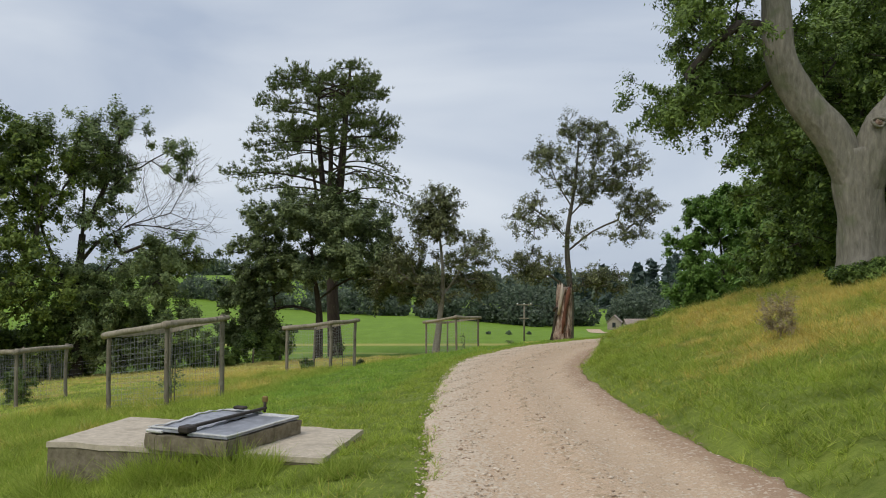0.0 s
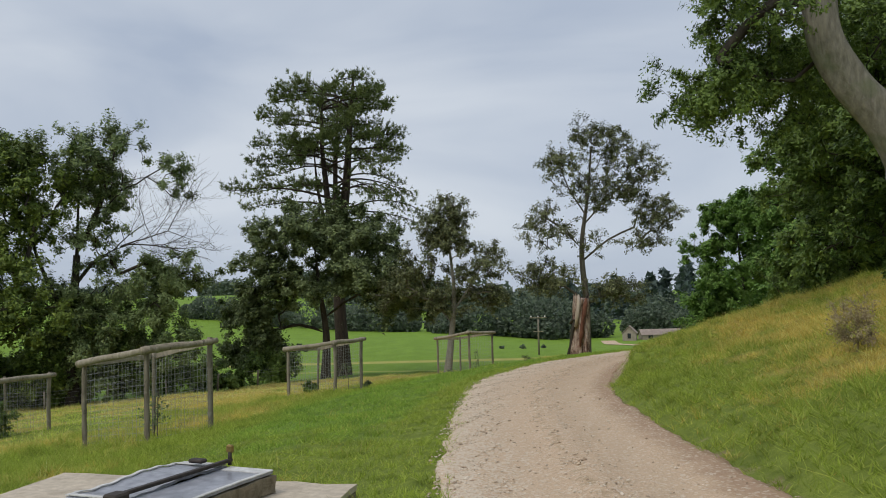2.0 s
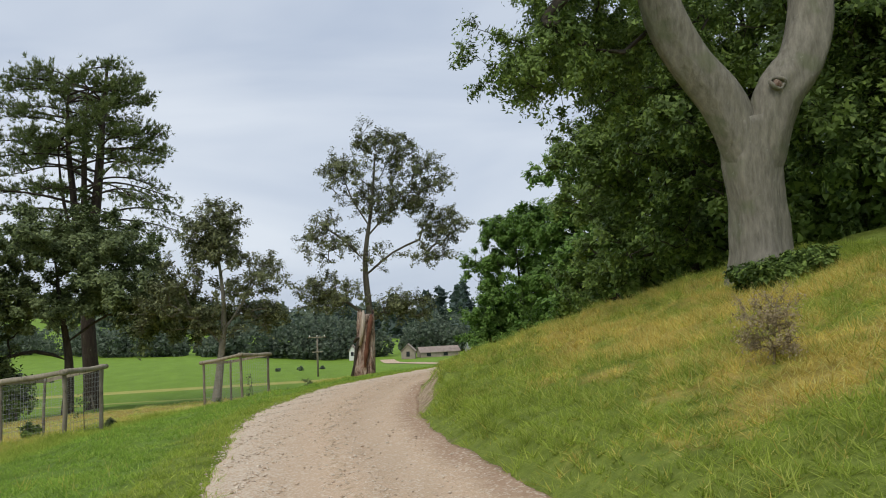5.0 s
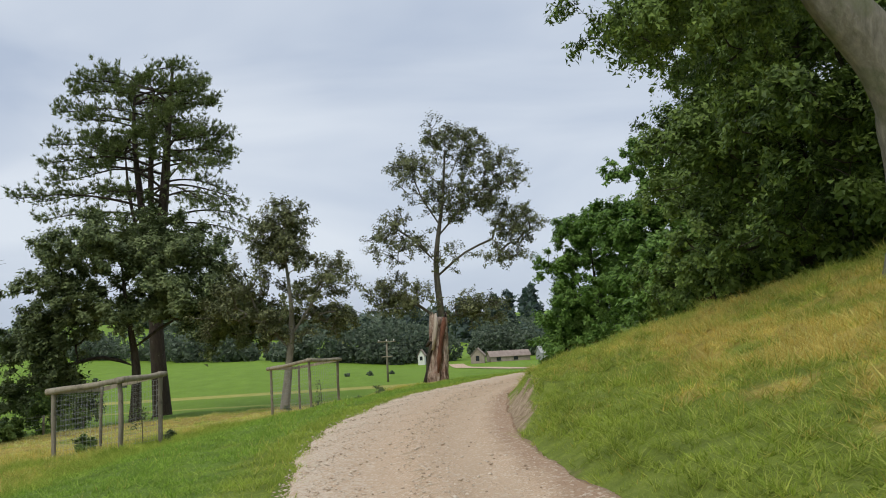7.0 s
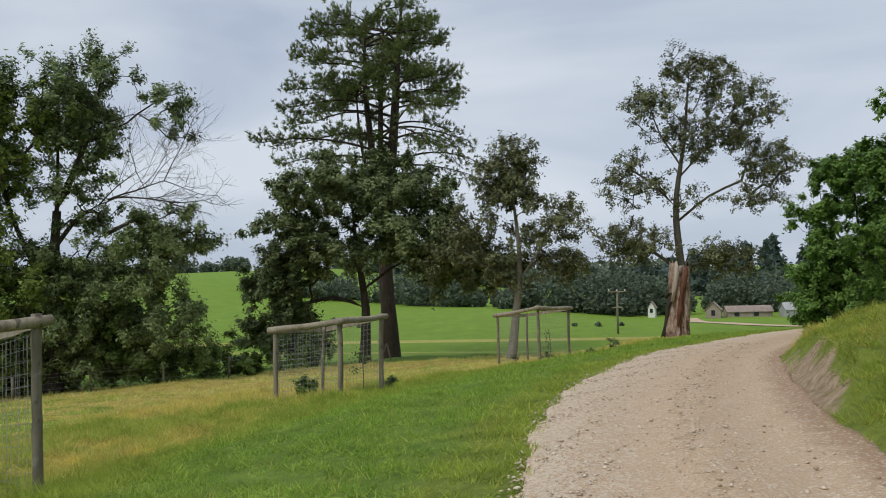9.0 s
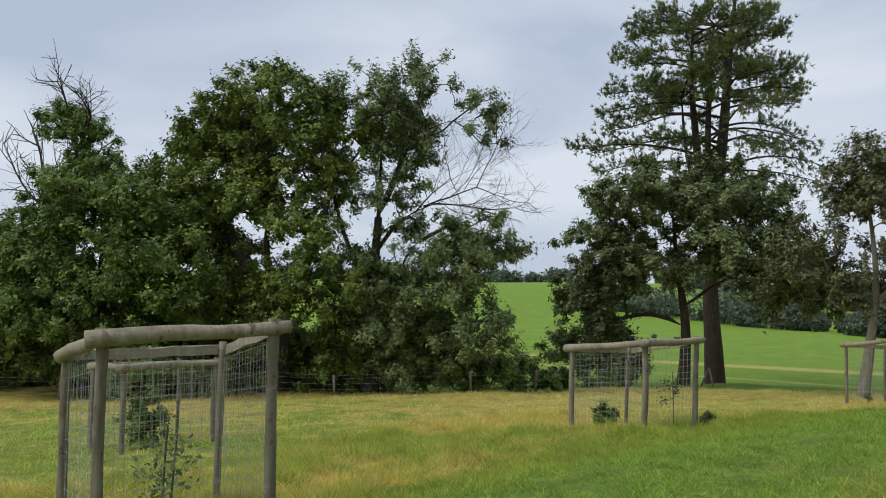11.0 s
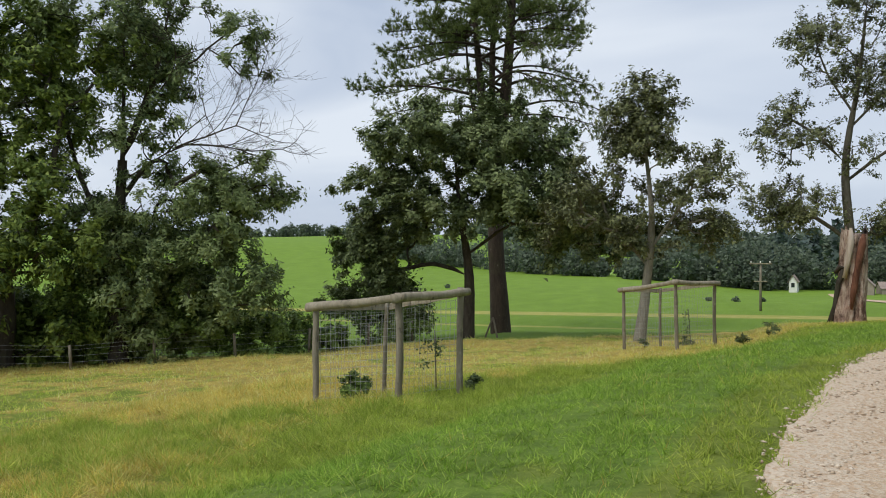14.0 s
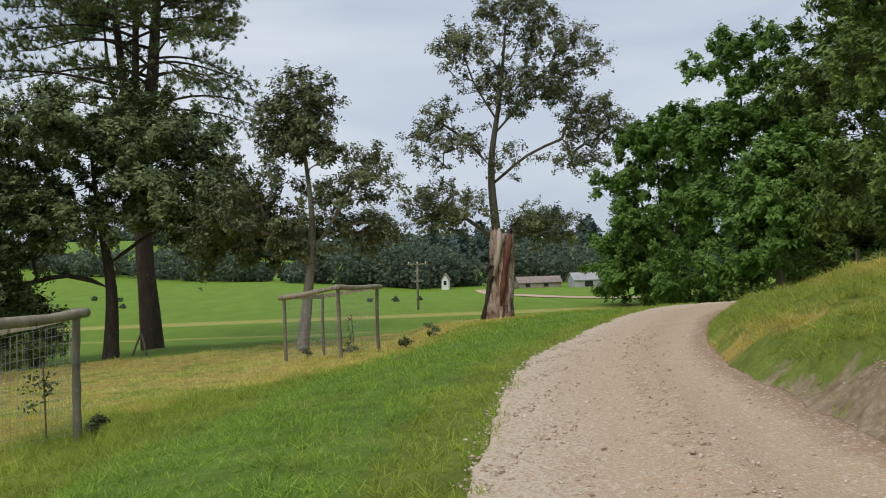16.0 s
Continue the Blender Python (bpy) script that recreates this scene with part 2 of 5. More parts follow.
SHEET_FAR = simple("grey_roof_sheet", (0.33, 0.33, 0.33), (0.46, 0.46, 0.46), 1.0)
GLASS_DARK = simple("dark_window_glass", (0.02, 0.025, 0.03), (0.04, 0.045, 0.05), 1.0, 0.15, 0.0)


def dead_wood():
    n = Nodes("weathered_dead_wood", 0.9)
    g = n.noise(6.0, 8.0, 0.75, (1, 1, 0.3))
    c = n.ramp(g, [(0.32, (0.05, 0.03, 0.024)), (0.44, (0.25, 0.17, 0.13)), (0.56, (0.46, 0.36, 0.29)), (0.72, (0.7, 0.62, 0.54))])
    rot = n.smooth(n.noise(1.9, 6.0, 0.7, (1, 1, 0.45)), 0.5, 0.6)
    c = n.mix(n.math("MULTIPLY", rot, 0.85), c, (0.07, 0.034, 0.022))
    red = n.smooth(n.noise(2.6, 4.0), 0.5, 0.7)
    c = n.mix(n.math("MULTIPLY", red, 0.4), c, (0.34, 0.18, 0.12))
    n.bump(g, 1.0, 0.06)
    return n.color(c)


DEADWOOD = dead_wood()
ROTTEN_SHADE = simple("rotten_red_wood_shade", (0.07, 0.028, 0.018), (0.24, 0.11, 0.07), 7.0, 0.95, 0.9, stretch=(1, 1, 0.3))
DEADWOOD_PALE = simple("bare_heartwood", (0.34, 0.27, 0.21), (0.62, 0.53, 0.44), 6.0, 0.9, 0.7, stretch=(1, 1, 0.12))


# ---- mesh helpers ----
def mesh_from(name, verts, faces, mat, smooth=False):
    me = bpy.data.meshes.new(name)
    verts = np.asarray(verts, dtype=np.float32).reshape(-1, 3)
    if isinstance(faces, np.ndarray):
        k = faces.shape[1]
        me.vertices.add(len(verts))
        me.vertices.foreach_set("co", verts.ravel())
        me.loops.add(faces.size)
        me.loops.foreach_set("vertex_index", faces.ravel().astype(np.int32))
        me.polygons.add(len(faces))
        me.polygons.foreach_set("loop_start", np.arange(0, faces.size, k, dtype=np.int32))
        me.update(calc_edges=True)
    else:
        me.from_pydata([tuple(v) for v in verts], [], faces)
    if smooth:
        me.polygons.foreach_set("use_smooth", np.ones(len(me.polygons), dtype=bool))
    me.materials.append(mat)
    return me


def obj(name, me, parent=None, label=""):
    ob = new(name, me)
    if parent is not None:
        ob.parent = parent
    if label:
        ob["label"] = label
    return ob


def part(name, bm, material, parent, label="", smooth=False):
    me = bpy.data.meshes.new(name)
    bm.normal_update()
    bm.to_mesh(me)
    bm.free()
    if smooth:
        me.polygons.foreach_set("use_smooth", np.ones(len(me.polygons), dtype=bool))
    me.materials.append(material)
    return obj(name, me, parent, label)


def thing(name, m, label, category, group=""):
    ob = new(name)
    ob.empty_display_size = 0.2
    ob.matrix_basis = m
    return tagged(ob, label, category, group)


def box_bm(sx, sy, sz, m=None, bevel=0.01):
    bm = bmesh.new()
    bmesh.ops.create_cube(bm, size=1.0, matrix=(m or Matrix()) @ Matrix.Diagonal((sx, sy, sz, 1)))
    if bevel:
        bmesh.ops.bevel(bm, geom=bm.edges[:], offset=bevel, segments=1, affect="EDGES")
    return bm


def tube(points, radii, sides=8, rng=None, rough=0.0, caps=True):
    """Vertices and faces of a tube along a line."""
    pts = np.asarray(points, float)
    rad = np.broadcast_to(np.asarray(radii, float), (len(pts),))
    d = np.gradient(pts, axis=0)
    d /= np.linalg.norm(d, axis=1)[:, None] + 1e-9
    ref = np.array([1.0, 0, 0]) if abs(d[0][0]) < 0.9 else np.array([0, 1.0, 0])
    verts, faces = [], []
    u = np.cross(d[0], ref)
    for i in range(len(pts)):
        u = u - d[i] * u.dot(d[i])
        u /= np.linalg.norm(u)
        v = np.cross(d[i], u)
        for k in range(sides):
            a = 2 * math.pi * k / sides
            r = rad[i] * (1 + (rng.uniform(-rough, rough) if rng is not None else 0))
            verts.append(pts[i] + r * (math.cos(a) * u + math.sin(a) * v))
    for i in range(len(pts) - 1):
        for k in range(sides):
            a, b = i * sides + k, i * sides + (k + 1) % sides
            faces.append((a, b, b + sides, a + sides))
    if caps:
        faces.append(tuple(range(sides))[::-1])
        faces.append(tuple(range((len(pts) - 1) * sides, len(pts) * sides)))
    return verts, faces


def tube_part(name, points, radii, mat, parent, sides=8, rng=None, rough=0.0, label="", smooth=True):
    v, f = tube(points, radii, sides, rng, rough)
    return obj(name, mesh_from(name, v, f, mat, smooth), parent, label)


# ---- the lie of the land ----
LINE = np.array([(4.3, -30), (4.3, 0), (3.95, 7.4), (3.7, 10), (3.55, 13), (3.45, 17), (3.55, 21), (4.0, 24.5), (4.65, 28), (5.6, 32),
                 (6.9, 35.5), (9.1, 40.5), (11.7, 45), (15.2, 48.4), (20, 51), (27, 52.5), (36, 53), (60, 53)], float)


def resample(p, step):
    """Evenly spaced points on a smooth line through p."""
    q = []
    ext = np.vstack([2 * p[0] - p[1], p, 2 * p[-1] - p[-2]])
    for i in range(len(p) - 1):
        a, b, c, d = ext[i:i + 4]
        n = max(2, int(np.linalg.norm(c - b) / step))
        for k in range(n):
            t = k / n
            q.append(0.5 * (2 * b + (c - a) * t + (2 * a - 5 * b + 4 * c - d) * t * t + (3 * b - a - 3 * c + d) * t ** 3))
    q.append(p[-1])
    return np.array(q)


CENTRE = resample(LINE, 0.5)
CDIR = np.gradient(CENTRE, axis=0)
CDIR /= np.linalg.norm(CDIR, axis=1)[:, None]
CS = np.concatenate([[0], np.cumsum(np.linalg.norm(np.diff(CENTRE, axis=0), axis=1))])
HALF = np.interp(CENTRE[:, 1], [0, 10, 24, 30, 36, 60], [1.55, 1.45, 1.5, 1.35, 1.15, 1.15])
HALF_L = HALF + np.interp(CENTRE[:, 1], [19, 25, 31, 38, 44], [0, 0.27, 0.3, 0.15, 0.0])
CZ = np.interp(CS - CS[np.argmin(np.abs(CENTRE[:, 1] - 0.0))], [-30, 0, 47, 54, 66, 90], [-0.4, -0.72, -1.66, -1.9, -2.3, -3.0])
FIELD = -4.55


def sstep(x, lo, hi):
    t = np.clip((x - lo) / (hi - lo), 0, 1)
    return t * t * (3 - 2 * t)


def lateral(x, y):
    """Distance to the right (+) or left (-) of the track's middle, its index along the track."""
    shape = np.shape(x)
    p = np.stack([np.ravel(x), np.ravel(y)], 1).astype(float)
    out, idx = np.empty(len(p)), np.empty(len(p), int)
    for s in range(0, len(p), 4000):
        q = p[s:s + 4000]
        d2 = ((q[:, None, :] - CENTRE[None]) ** 2).sum(2)
        i = d2.argmin(1)
        rel = q - CENTRE[i]
        side = np.sign(rel[:, 0] * CDIR[i, 1] - rel[:, 1] * CDIR[i, 0])
        out[s:s + 4000], idx[s:s + 4000] = side * np.sqrt(d2[np.arange(len(q)), i]), i
    return out.reshape(shape), idx.reshape(shape)


def wave(x, y, scale, seed):
    """Smooth bumps between -1 and 1."""
    r = np.random.RandomState(seed)
    v = np.zeros(np.shape(x))
    for _ in range(5):
        a, ph, f = r.uniform(0, 6.28), r.uniform(0, 6.28), r.uniform(0.7, 1.6) / scale
        v = v + np.sin((x * math.cos(a) + y * math.sin(a)) * f * 6.28 + ph)
    return v / 3.2


def ground_z(x, y):
    x, y = np.asarray(x, float), np.asarray(y, float)
    lat, i = lateral(x, y)
    zt, half = CZ[i], np.where(lat > 0, HALF[i], HALF_L[i])
    dl, dr = np.maximum(-lat - half, 0), np.maximum(lat - half, 0)
    left = zt - 0.095 * np.minimum(dl, 26) - 0.03 * np.clip(dl - 26, 0, 10)
    left = left - (0.25 * sstep(dl, 2.5, 6.0) + 0.17 * sstep(y, 34, 43) * sstep(dl, 3.0, 6.0)) * (1 - sstep(dl, 12, 24)) * (1 - sstep(x, 2.5, 5.0) * sstep(y, 40, 48))
    far = sstep(dl, 22, 48)
    left = left * (1 - far) + FIELD * far
    fade = 1 - 0.45 * sstep(CS[i], 82, 100)
    cut = 0.17 + 0.26 * sstep(CENTRE[i, 1], 20, 25) * (1 + 0.5 * wave(x, y, 1.3, 12)) - 0.23 * sstep(CENTRE[i, 1], 31, 38)
    rise = cut * sstep(dr, 0.05, 0.6) + 0.285 * np.minimum(dr, 8) + 0.22 * np.clip(dr - 8, 0, 10) + 0.1 * np.clip(dr - 18, 0, 40)
    z = np.where(lat > 0, zt + rise * fade, left)
    bump = sstep(np.abs(lat) - half, 0.2, 2.0)
    z = z + bump * (0.05 * wave(x, y, 2.7, 3) + 0.07 * wave(x, y, 7.0, 5))
    z = z + 0.13 * np.exp(-((x - 0.4) ** 2 / 1.6 + (y - 8.9) ** 2 / 1.2))
    # the valley floor and the rising land beyond it
    far2 = sstep(y, 57, 80)
    z = z * (1 - far2) + FIELD * far2
    z = z - 2.1 * sstep(y, 92, 160) * sstep(x, -15, 15)
    d = np.hypot(x, y)
    hill = 11 * sstep(d, 280, 1100) + 8.5 * sstep(d, 110, 330) * sstep(-x, 5, 110) + 12 * sstep(d, 1100, 1900)
    z = z + hill * (1 + 0.25 * wave(x, y, 420.0, 8))
    return z


def gz(x, y):
    return float(ground_z(np.array([x]), np.array([y]))[0])


def axis(fine_lo, fine_hi, fine, mid_lo, mid_hi, mid, far):
    a = list(np.arange(fine_lo, fine_hi, fine))
    b = list(np.arange(fine_hi, mid_hi, mid))
    c = list(np.arange(fine_lo - mid, mid_lo, -mid))[::-1]
    g = [mid_hi]
    step = mid
    while g[-1] < far:
        step *= 1.16
        g.append(g[-1] + step)
    h = [mid_lo]
    step = mid
    while h[-1] > -far:
        step *= 1.16
        h.append(h[-1] - step)
    return np.array(sorted(set(np.round(h[::-1] + c + a + b + g, 3))))


gx, gy = axis(-7, 14, 0.36, -45, 45, 1.1, 2600), axis(4, 48, 0.36, -20, 100, 1.1, 2600)
GX, GY = np.meshgrid(gx, gy)
GZ = ground_z(GX, GY)
nx, ny = len(gx), len(gy)
lat0, ci0 = lateral(GX, GY)
inside = sstep(np.where(lat0 > 0, HALF[ci0], HALF_L[ci0]) - np.abs(lat0), -0.1, 0.3)
GZ = GZ - 0.09 * inside * (CENTRE[ci0][..., 0] < 45)
q = np.arange(nx * ny).reshape(ny, nx)
quads = np.stack([q[:-1, :-1], q[:-1, 1:], q[1:, 1:], q[1:, :-1]], -1).reshape(-1, 4)
gme = mesh_from("ground", np.stack([GX, GY, GZ], -1).reshape(-1, 3), quads, GRASS, True)


def put_attr(me, name, values):
    at = me.attributes.new(name, "FLOAT", "POINT")
    at.data.foreach_set("value", np.ascontiguousarray(values, dtype=np.float32).ravel())


def fields(x, y):
    """How golden, lush, cropped, striped or bare the ground is."""
    lat, i = lateral(x, y)
    dl, dr = -lat - HALF_L[i], lat - HALF[i]
    fence = 45.5 + 0.28 * (x + 24) + 4 * sstep(x, -15, -5)
    crop = np.where((dl > 16) & (y > fence + 1.5), 1.0, 0.0)
    crop = np.where(x < -42, 1.0, crop) * (lat < 0)
    crop = np.where((y > 62) & (x < 200), 1.0, crop)
    meadow = sstep(dl, 4.6, 7.0) * (1 - crop) * (lat < 0)
    bank = sstep(dr, 0.0, 1.0)
    gold = np.where(lat > 0, 0.4 + 0.14 * bank * sstep(dr, 0.6, 3.0) - 0.1 * sstep(dr, 6, 9), 0.28 + (0.19 + 0.17 * sstep(y, 25, 36)) * meadow)
    lush = np.where(lat < 0, 0.6 * sstep(dl, 0.4, 1.2) * (1 - sstep(dl, 3.4, 5.4)) * sstep(y, 10, 20) + 0.17 * (1 - meadow) + 0.18 * meadow, 0.1 * sstep(dr, 6, 8))
    stripe = crop * (np.exp(-((y - 83 - 0.05 * x) / 2.0) ** 2) + 0.8 * np.exp(-((y - 70 + 0.1 * x) / 1.0) ** 2)) * (np.abs(x) < 40)
    cutting = 0.42 * sstep(y, 21.5, 24) * (1 - sstep(y, 27.5, 31)) * (1 + 0.75 * wave(x, y, 1.2, 4))
    soil = np.where(lat > 0, (0.5 + cutting) * (1 - sstep(dr, 0.1 + 0.5 * cutting, 0.45 + 1.0 * cutting)), 0.4 * (1 - sstep(dl, 0.0, 0.3))) * (y < 60)
    return dict(gold=gold, lush=lush, crop=crop, stripe=stripe, soil=soil)


for key, val in fields(GX, GY).items():
    put_attr(gme, key, val)
tagged(obj("ground", gme), "rolling parkland grass, green and straw-coloured, with crop fields beyond", "grass", kind="structure")

# the gravel track
cols = np.concatenate([[-1.02], np.linspace(-1.0, 1.0, 41), [1.02]])
rows_v, wheel, mud, ridge = [], [], [], []
use = [k for k in range(len(CENTRE)) if CENTRE[k][0] < 45 and CENTRE[k][1] > -12]
fine = resample(CENTRE[use][::2], 0.14)
fd = np.gradient(fine, axis=0)
fd /= np.linalg.norm(fd, axis=1)[:, None]
_, near = lateral(fine[:, 0], fine[:, 1])
rng_t = np.random.RandomState(9)
for k, (c, d) in enumerate(zip(fine, fd)):
    z0 = np.interp(k, np.arange(len(fine)), CZ[near])
    jit = rng_t.normal(0, 0.018, 2)
    for u in cols:
        h = HALF[near[k]] if u > 0 else np.interp(k, np.arange(len(fine)), HALF_L[near])
        o = u * h
        if abs(u) >= 1:
            o += (0.03 * math.sin(k * 0.21) + 0.025 * math.sin(k * 0.53) + jit[0 if u < 0 else 1]) * (1 if u > 0 else -1)
        crown = 0.045 * math.exp(-(u / 0.16) ** 2) - 0.03 * math.exp(-((abs(u) - 0.45) / 0.2) ** 2)
        drop = -0.14 if abs(u) > 1.01 else 0.0
        bumpy = 0.006 * math.sin(k * 1.7 + u * 31) + 0.008 * math.sin(k * 0.43 - u * 17)
        rows_v.append((c[0] + d[1] * o, c[1] - d[0] * o, z0 + 0.015 + crown + drop + bumpy + 0.02 * max(0, abs(u) - 0.6)))
        wheel.append(math.exp(-((abs(u) - 0.42) / 0.2) ** 2))
        mud.append(max(0, (u - 0.5) / 0.45))
        ridge.append(0.75 * math.exp(-((u + 0.08) / 0.14) ** 2))
nc = len(cols)
q = np.arange(len(fine) * nc).reshape(len(fine), nc)
tq = np.stack([q[:-1, :-1], q[:-1, 1:], q[1:, 1:], q[1:, :-1]], -1).reshape(-1, 4)
tme = mesh_from("road", rows_v, tq, GRAVEL, True)
put_attr(tme, "wheel", np.array(wheel))
put_attr(tme, "mud", np.array(mud))
put_attr(tme, "ridge", np.array(ridge))
put_attr(tme, "stony", np.tile(np.clip((-0.35 - cols) / 0.5, 0, 1), len(fine)))
tagged(obj("road", tme), "pale gravel farm track with worn wheel ruts", "track", kind="structure")


# ---- trees ----
def grow(stems, targets, rng, sag=0.12, seg=0.7):
    """Limbs from the stems to every target: nodes, parents, and which nodes are stem."""
    pos, par = [], []
    for s in stems:
        s = resample(np.array(s, float), seg)
        if pos:
            gap = ((np.array(pos) - s[0]) ** 2).sum(1)
            k = int(np.argmin(gap)) if gap.min() < 1.0 else -1
        else:
            k = -1
        for p in s:
            pos.append(p)
            par.append(k)
            k = len(pos) - 1
    nstem = len(pos)
    stem = np.array(pos)
    dist = np.array([np.min(((stem - t) ** 2).sum(1)) for t in targets])
    arr = np.zeros((nstem + len(targets) * 14, 3))
    arr[:nstem] = stem
    n = nstem
    for j in np.argsort(dist):
        t = targets[j]
        v = t - arr[:n]
        d = np.linalg.norm(v, axis=1) + 1e-6
        cost = d * (1 + 0.9 * np.clip(-v[:, 2] / d + 0.1, 0, 1)) + 0.25 * d[:n] * (np.arange(n) < 2)
        k = int(np.argmin(cost))
        a, L = arr[k].copy(), d[k]
        m = min(12, max(2, int(L / seg)))
        side = rng.normal(0, 0.07 * L, 3)
        for i in range(1, m + 1):
            f = i / m
            p = a + (t - a) * f + side * math.sin(f * math.pi) + np.array([0, 0, -sag * L * math.sin(f * math.pi) * 0.5]) + rng.normal(0, 0.03, 3)
            arr[n] = p
            par.append(k)
            k = n
            n += 1
    return arr[:n], np.array(par), nstem


def branch_mesh(name, pos, par, nstem, trunk_r, mat, tip=0.014, flare=0.25):
    n = len(pos)
    r = np.zeros(n)
    main = np.full(n, -1)
    best = np.zeros(n)
    acc = np.zeros(n)
    for i in range(n - 1, -1, -1):
        r[i] = max(tip, acc[i] ** (1 / 2.3))
        p = par[i]
        if p >= 0:
            acc[p] += r[i] ** 2.3
            if r[i] > best[p]:
                best[p], main[p] = r[i], i
    k = math.log(trunk_r / tip) / max(0.1, math.log(max(r[0], tip * 2) / tip))
    r = tip * (r / tip) ** k
    h = np.clip((pos[:, 2] - pos[0, 2]) / 1.2, 0, 1)
    top = max(0.5, pos[:nstem, 2].max() - pos[0, 2])
    cap = trunk_r * (1 - 0.88 * np.clip((pos[:, 2] - pos[0, 2]) / top, 0, 1)) ** 1.15 + tip
    cap[nstem:] *= 0.45
    side = np.zeros(n, bool)
    for i in range(1, nstem):
        side[i] = side[par[i]] if par[i] >= 0 and main[par[i]] == i else par[i] >= 0
    cap[side] *= 0.48
    r = np.minimum(r, cap)
    r[:nstem] *= (1 + flare * (1 - h[:nstem]) ** 2)
    d = np.zeros((n, 3))
    for i in range(n):
        d[i] = pos[i] - pos[par[i]] if par[i] >= 0 else (0, 0, 1)
    d /= np.linalg.norm(d, axis=1)[:, None] + 1e-9
    ref = np.where(np.abs(d[:, :1]) < 0.9, np.array([[1.0, 0, 0]]), np.array([[0, 1.0, 0]]))
    u = np.cross(d, ref)
    u /= np.linalg.norm(u, axis=1)[:, None] + 1e-9
    w = np.cross(d, u)
    vs, fs, base = [], [], 0
    for sides, pick in ((10, r > 0.12), (6, (r <= 0.12) & (r > 0.035)), (3, r <= 0.035)):
        e = np.nonzero(pick & (par >= 0))[0]
        if not len(e):
            continue
        p = par[e]
        cont = main[p] == e
        r0 = np.where(cont, r[p], np.minimum(r[p], r[e] * 1.25))
        u0, w0 = np.where(cont[:, None], u[p], u[e]), np.where(cont[:, None], w[p], w[e])
        a = np.arange(sides) * 2 * math.pi / sides
        ca, sa = np.cos(a)[None, :, None], np.sin(a)[None, :, None]
        ring0 = pos[p][:, None] + r0[:, None, None] * (ca * u0[:, None] + sa * w0[:, None])
        ring1 = pos[e][:, None] + r[e][:, None, None] * (ca * u[e][:, None] + sa * w[e][:, None])
        v = np.concatenate([ring0, ring1], 1).reshape(-1, 3)
        k0 = np.arange(sides)
        f = np.stack([k0, (k0 + 1) % sides, (k0 + 1) % sides + sides, k0 + sides], -1)
        f = (f[None] + (np.arange(len(e)) * 2 * sides)[:, None, None]).reshape(-1, 4) + base
        vs.append(v)
        fs.append(f)
        base += len(v)
    return mesh_from(name, np.concatenate(vs), np.concatenate(fs), mat, True)


def leaves_mesh(name, centres, count, spread, size, mat, rng, up=0.5, slim=0.55, flat=0.6, outward=0.0, tri=False):
    """Many folded leaves in clumps round the centres."""
    c = np.repeat(centres, count, 0)
    off = rng.normal(0, 1, (len(c), 3)) * spread * np.array([1, 1, flat])
    p = c + off
    l = size * rng.uniform(0.6, 1.35, len(p))
    a = rng.normal(0, 1, (len(p), 3)) + outward * off / (spread + 1e-6)
    a[:, 2] *= 0.7
    a /= np.linalg.norm(a, axis=1)[:, None]
    nrm = rng.normal(0, 1, (len(p), 3)) + np.array([0, 0, up * 2])
    b = np.cross(nrm, a)
    b /= np.linalg.norm(b, axis=1)[:, None] + 1e-9
    nn = np.cross(a, b)
    L, W = l[:, None], (l * slim)[:, None]
    if tri:
        v = np.stack([p - a * L * 0.42 - b * W * 0.55, p - a * L * 0.3 + b * W * 0.7, p + a * L * 0.55 - nn * L * 0.1], 1).reshape(-1, 3)
        return mesh_from(name, v, np.arange(len(v)).reshape(-1, 3), mat)
    v = np.stack([p - a * L / 2, p + b * W / 2 + nn * W * 0.16, p + a * L / 2 - nn * L * 0.08, p - b * W / 2 + nn * W * 0.16], 1).reshape(-1, 3)
    return mesh_from(name, v, np.arange(len(v)).reshape(-1, 4), mat)


def blob_points(blobs, n, rng, shell=0.55):
    """Points in the outer part of a few ellipsoids."""
    w = np.array([b[6] for b in blobs], float)
    pick = rng.choice(len(blobs), n, p=w / w.sum())
    B = np.array(blobs, float)[pick]
    d = rng.normal(0, 1, (n, 3))
    d /= np.linalg.norm(d, axis=1)[:, None]
    rr = (shell + (1 - shell) * rng.uniform(0, 1, n) ** 0.7)[:, None]
    return B[:, :3] + d * rr * B[:, 3:6]


def unit(v):
    return v / (np.linalg.norm(v, axis=-1, keepdims=True) + 1e-9)


def sprays(ends, middles, hub, k, reach, rng, lift=0.25, loose=0.5):
    """Twigs that fan from the ends of the limbs, away from the middle of their clump and of the tree: starts, directions, lengths."""
    c, m = np.repeat(ends, k, 0), np.repeat(middles, k, 0)
    core = np.stack([np.full(len(c), hub[0]), np.full(len(c), hub[1]), c[:, 2] * 0.75 + hub[2] * 0.25], 1)
    d = unit(unit(c - m) * 0.85 + unit(c - core) * 0.45 + rng.normal(0, loose, (len(c), 3)) + np.array([0, 0, lift]))
    return c, d, reach * rng.uniform(0.45, 1.25, len(c))


def clumps(middles, per, wide, rng):
    """Ends of limbs in rounded clumps, and the middle that each belongs to."""
    m = np.repeat(middles, per, 0)
    return m + rng.normal(0, 1, m.shape) * wide * np.array([1, 1, 0.7]), m


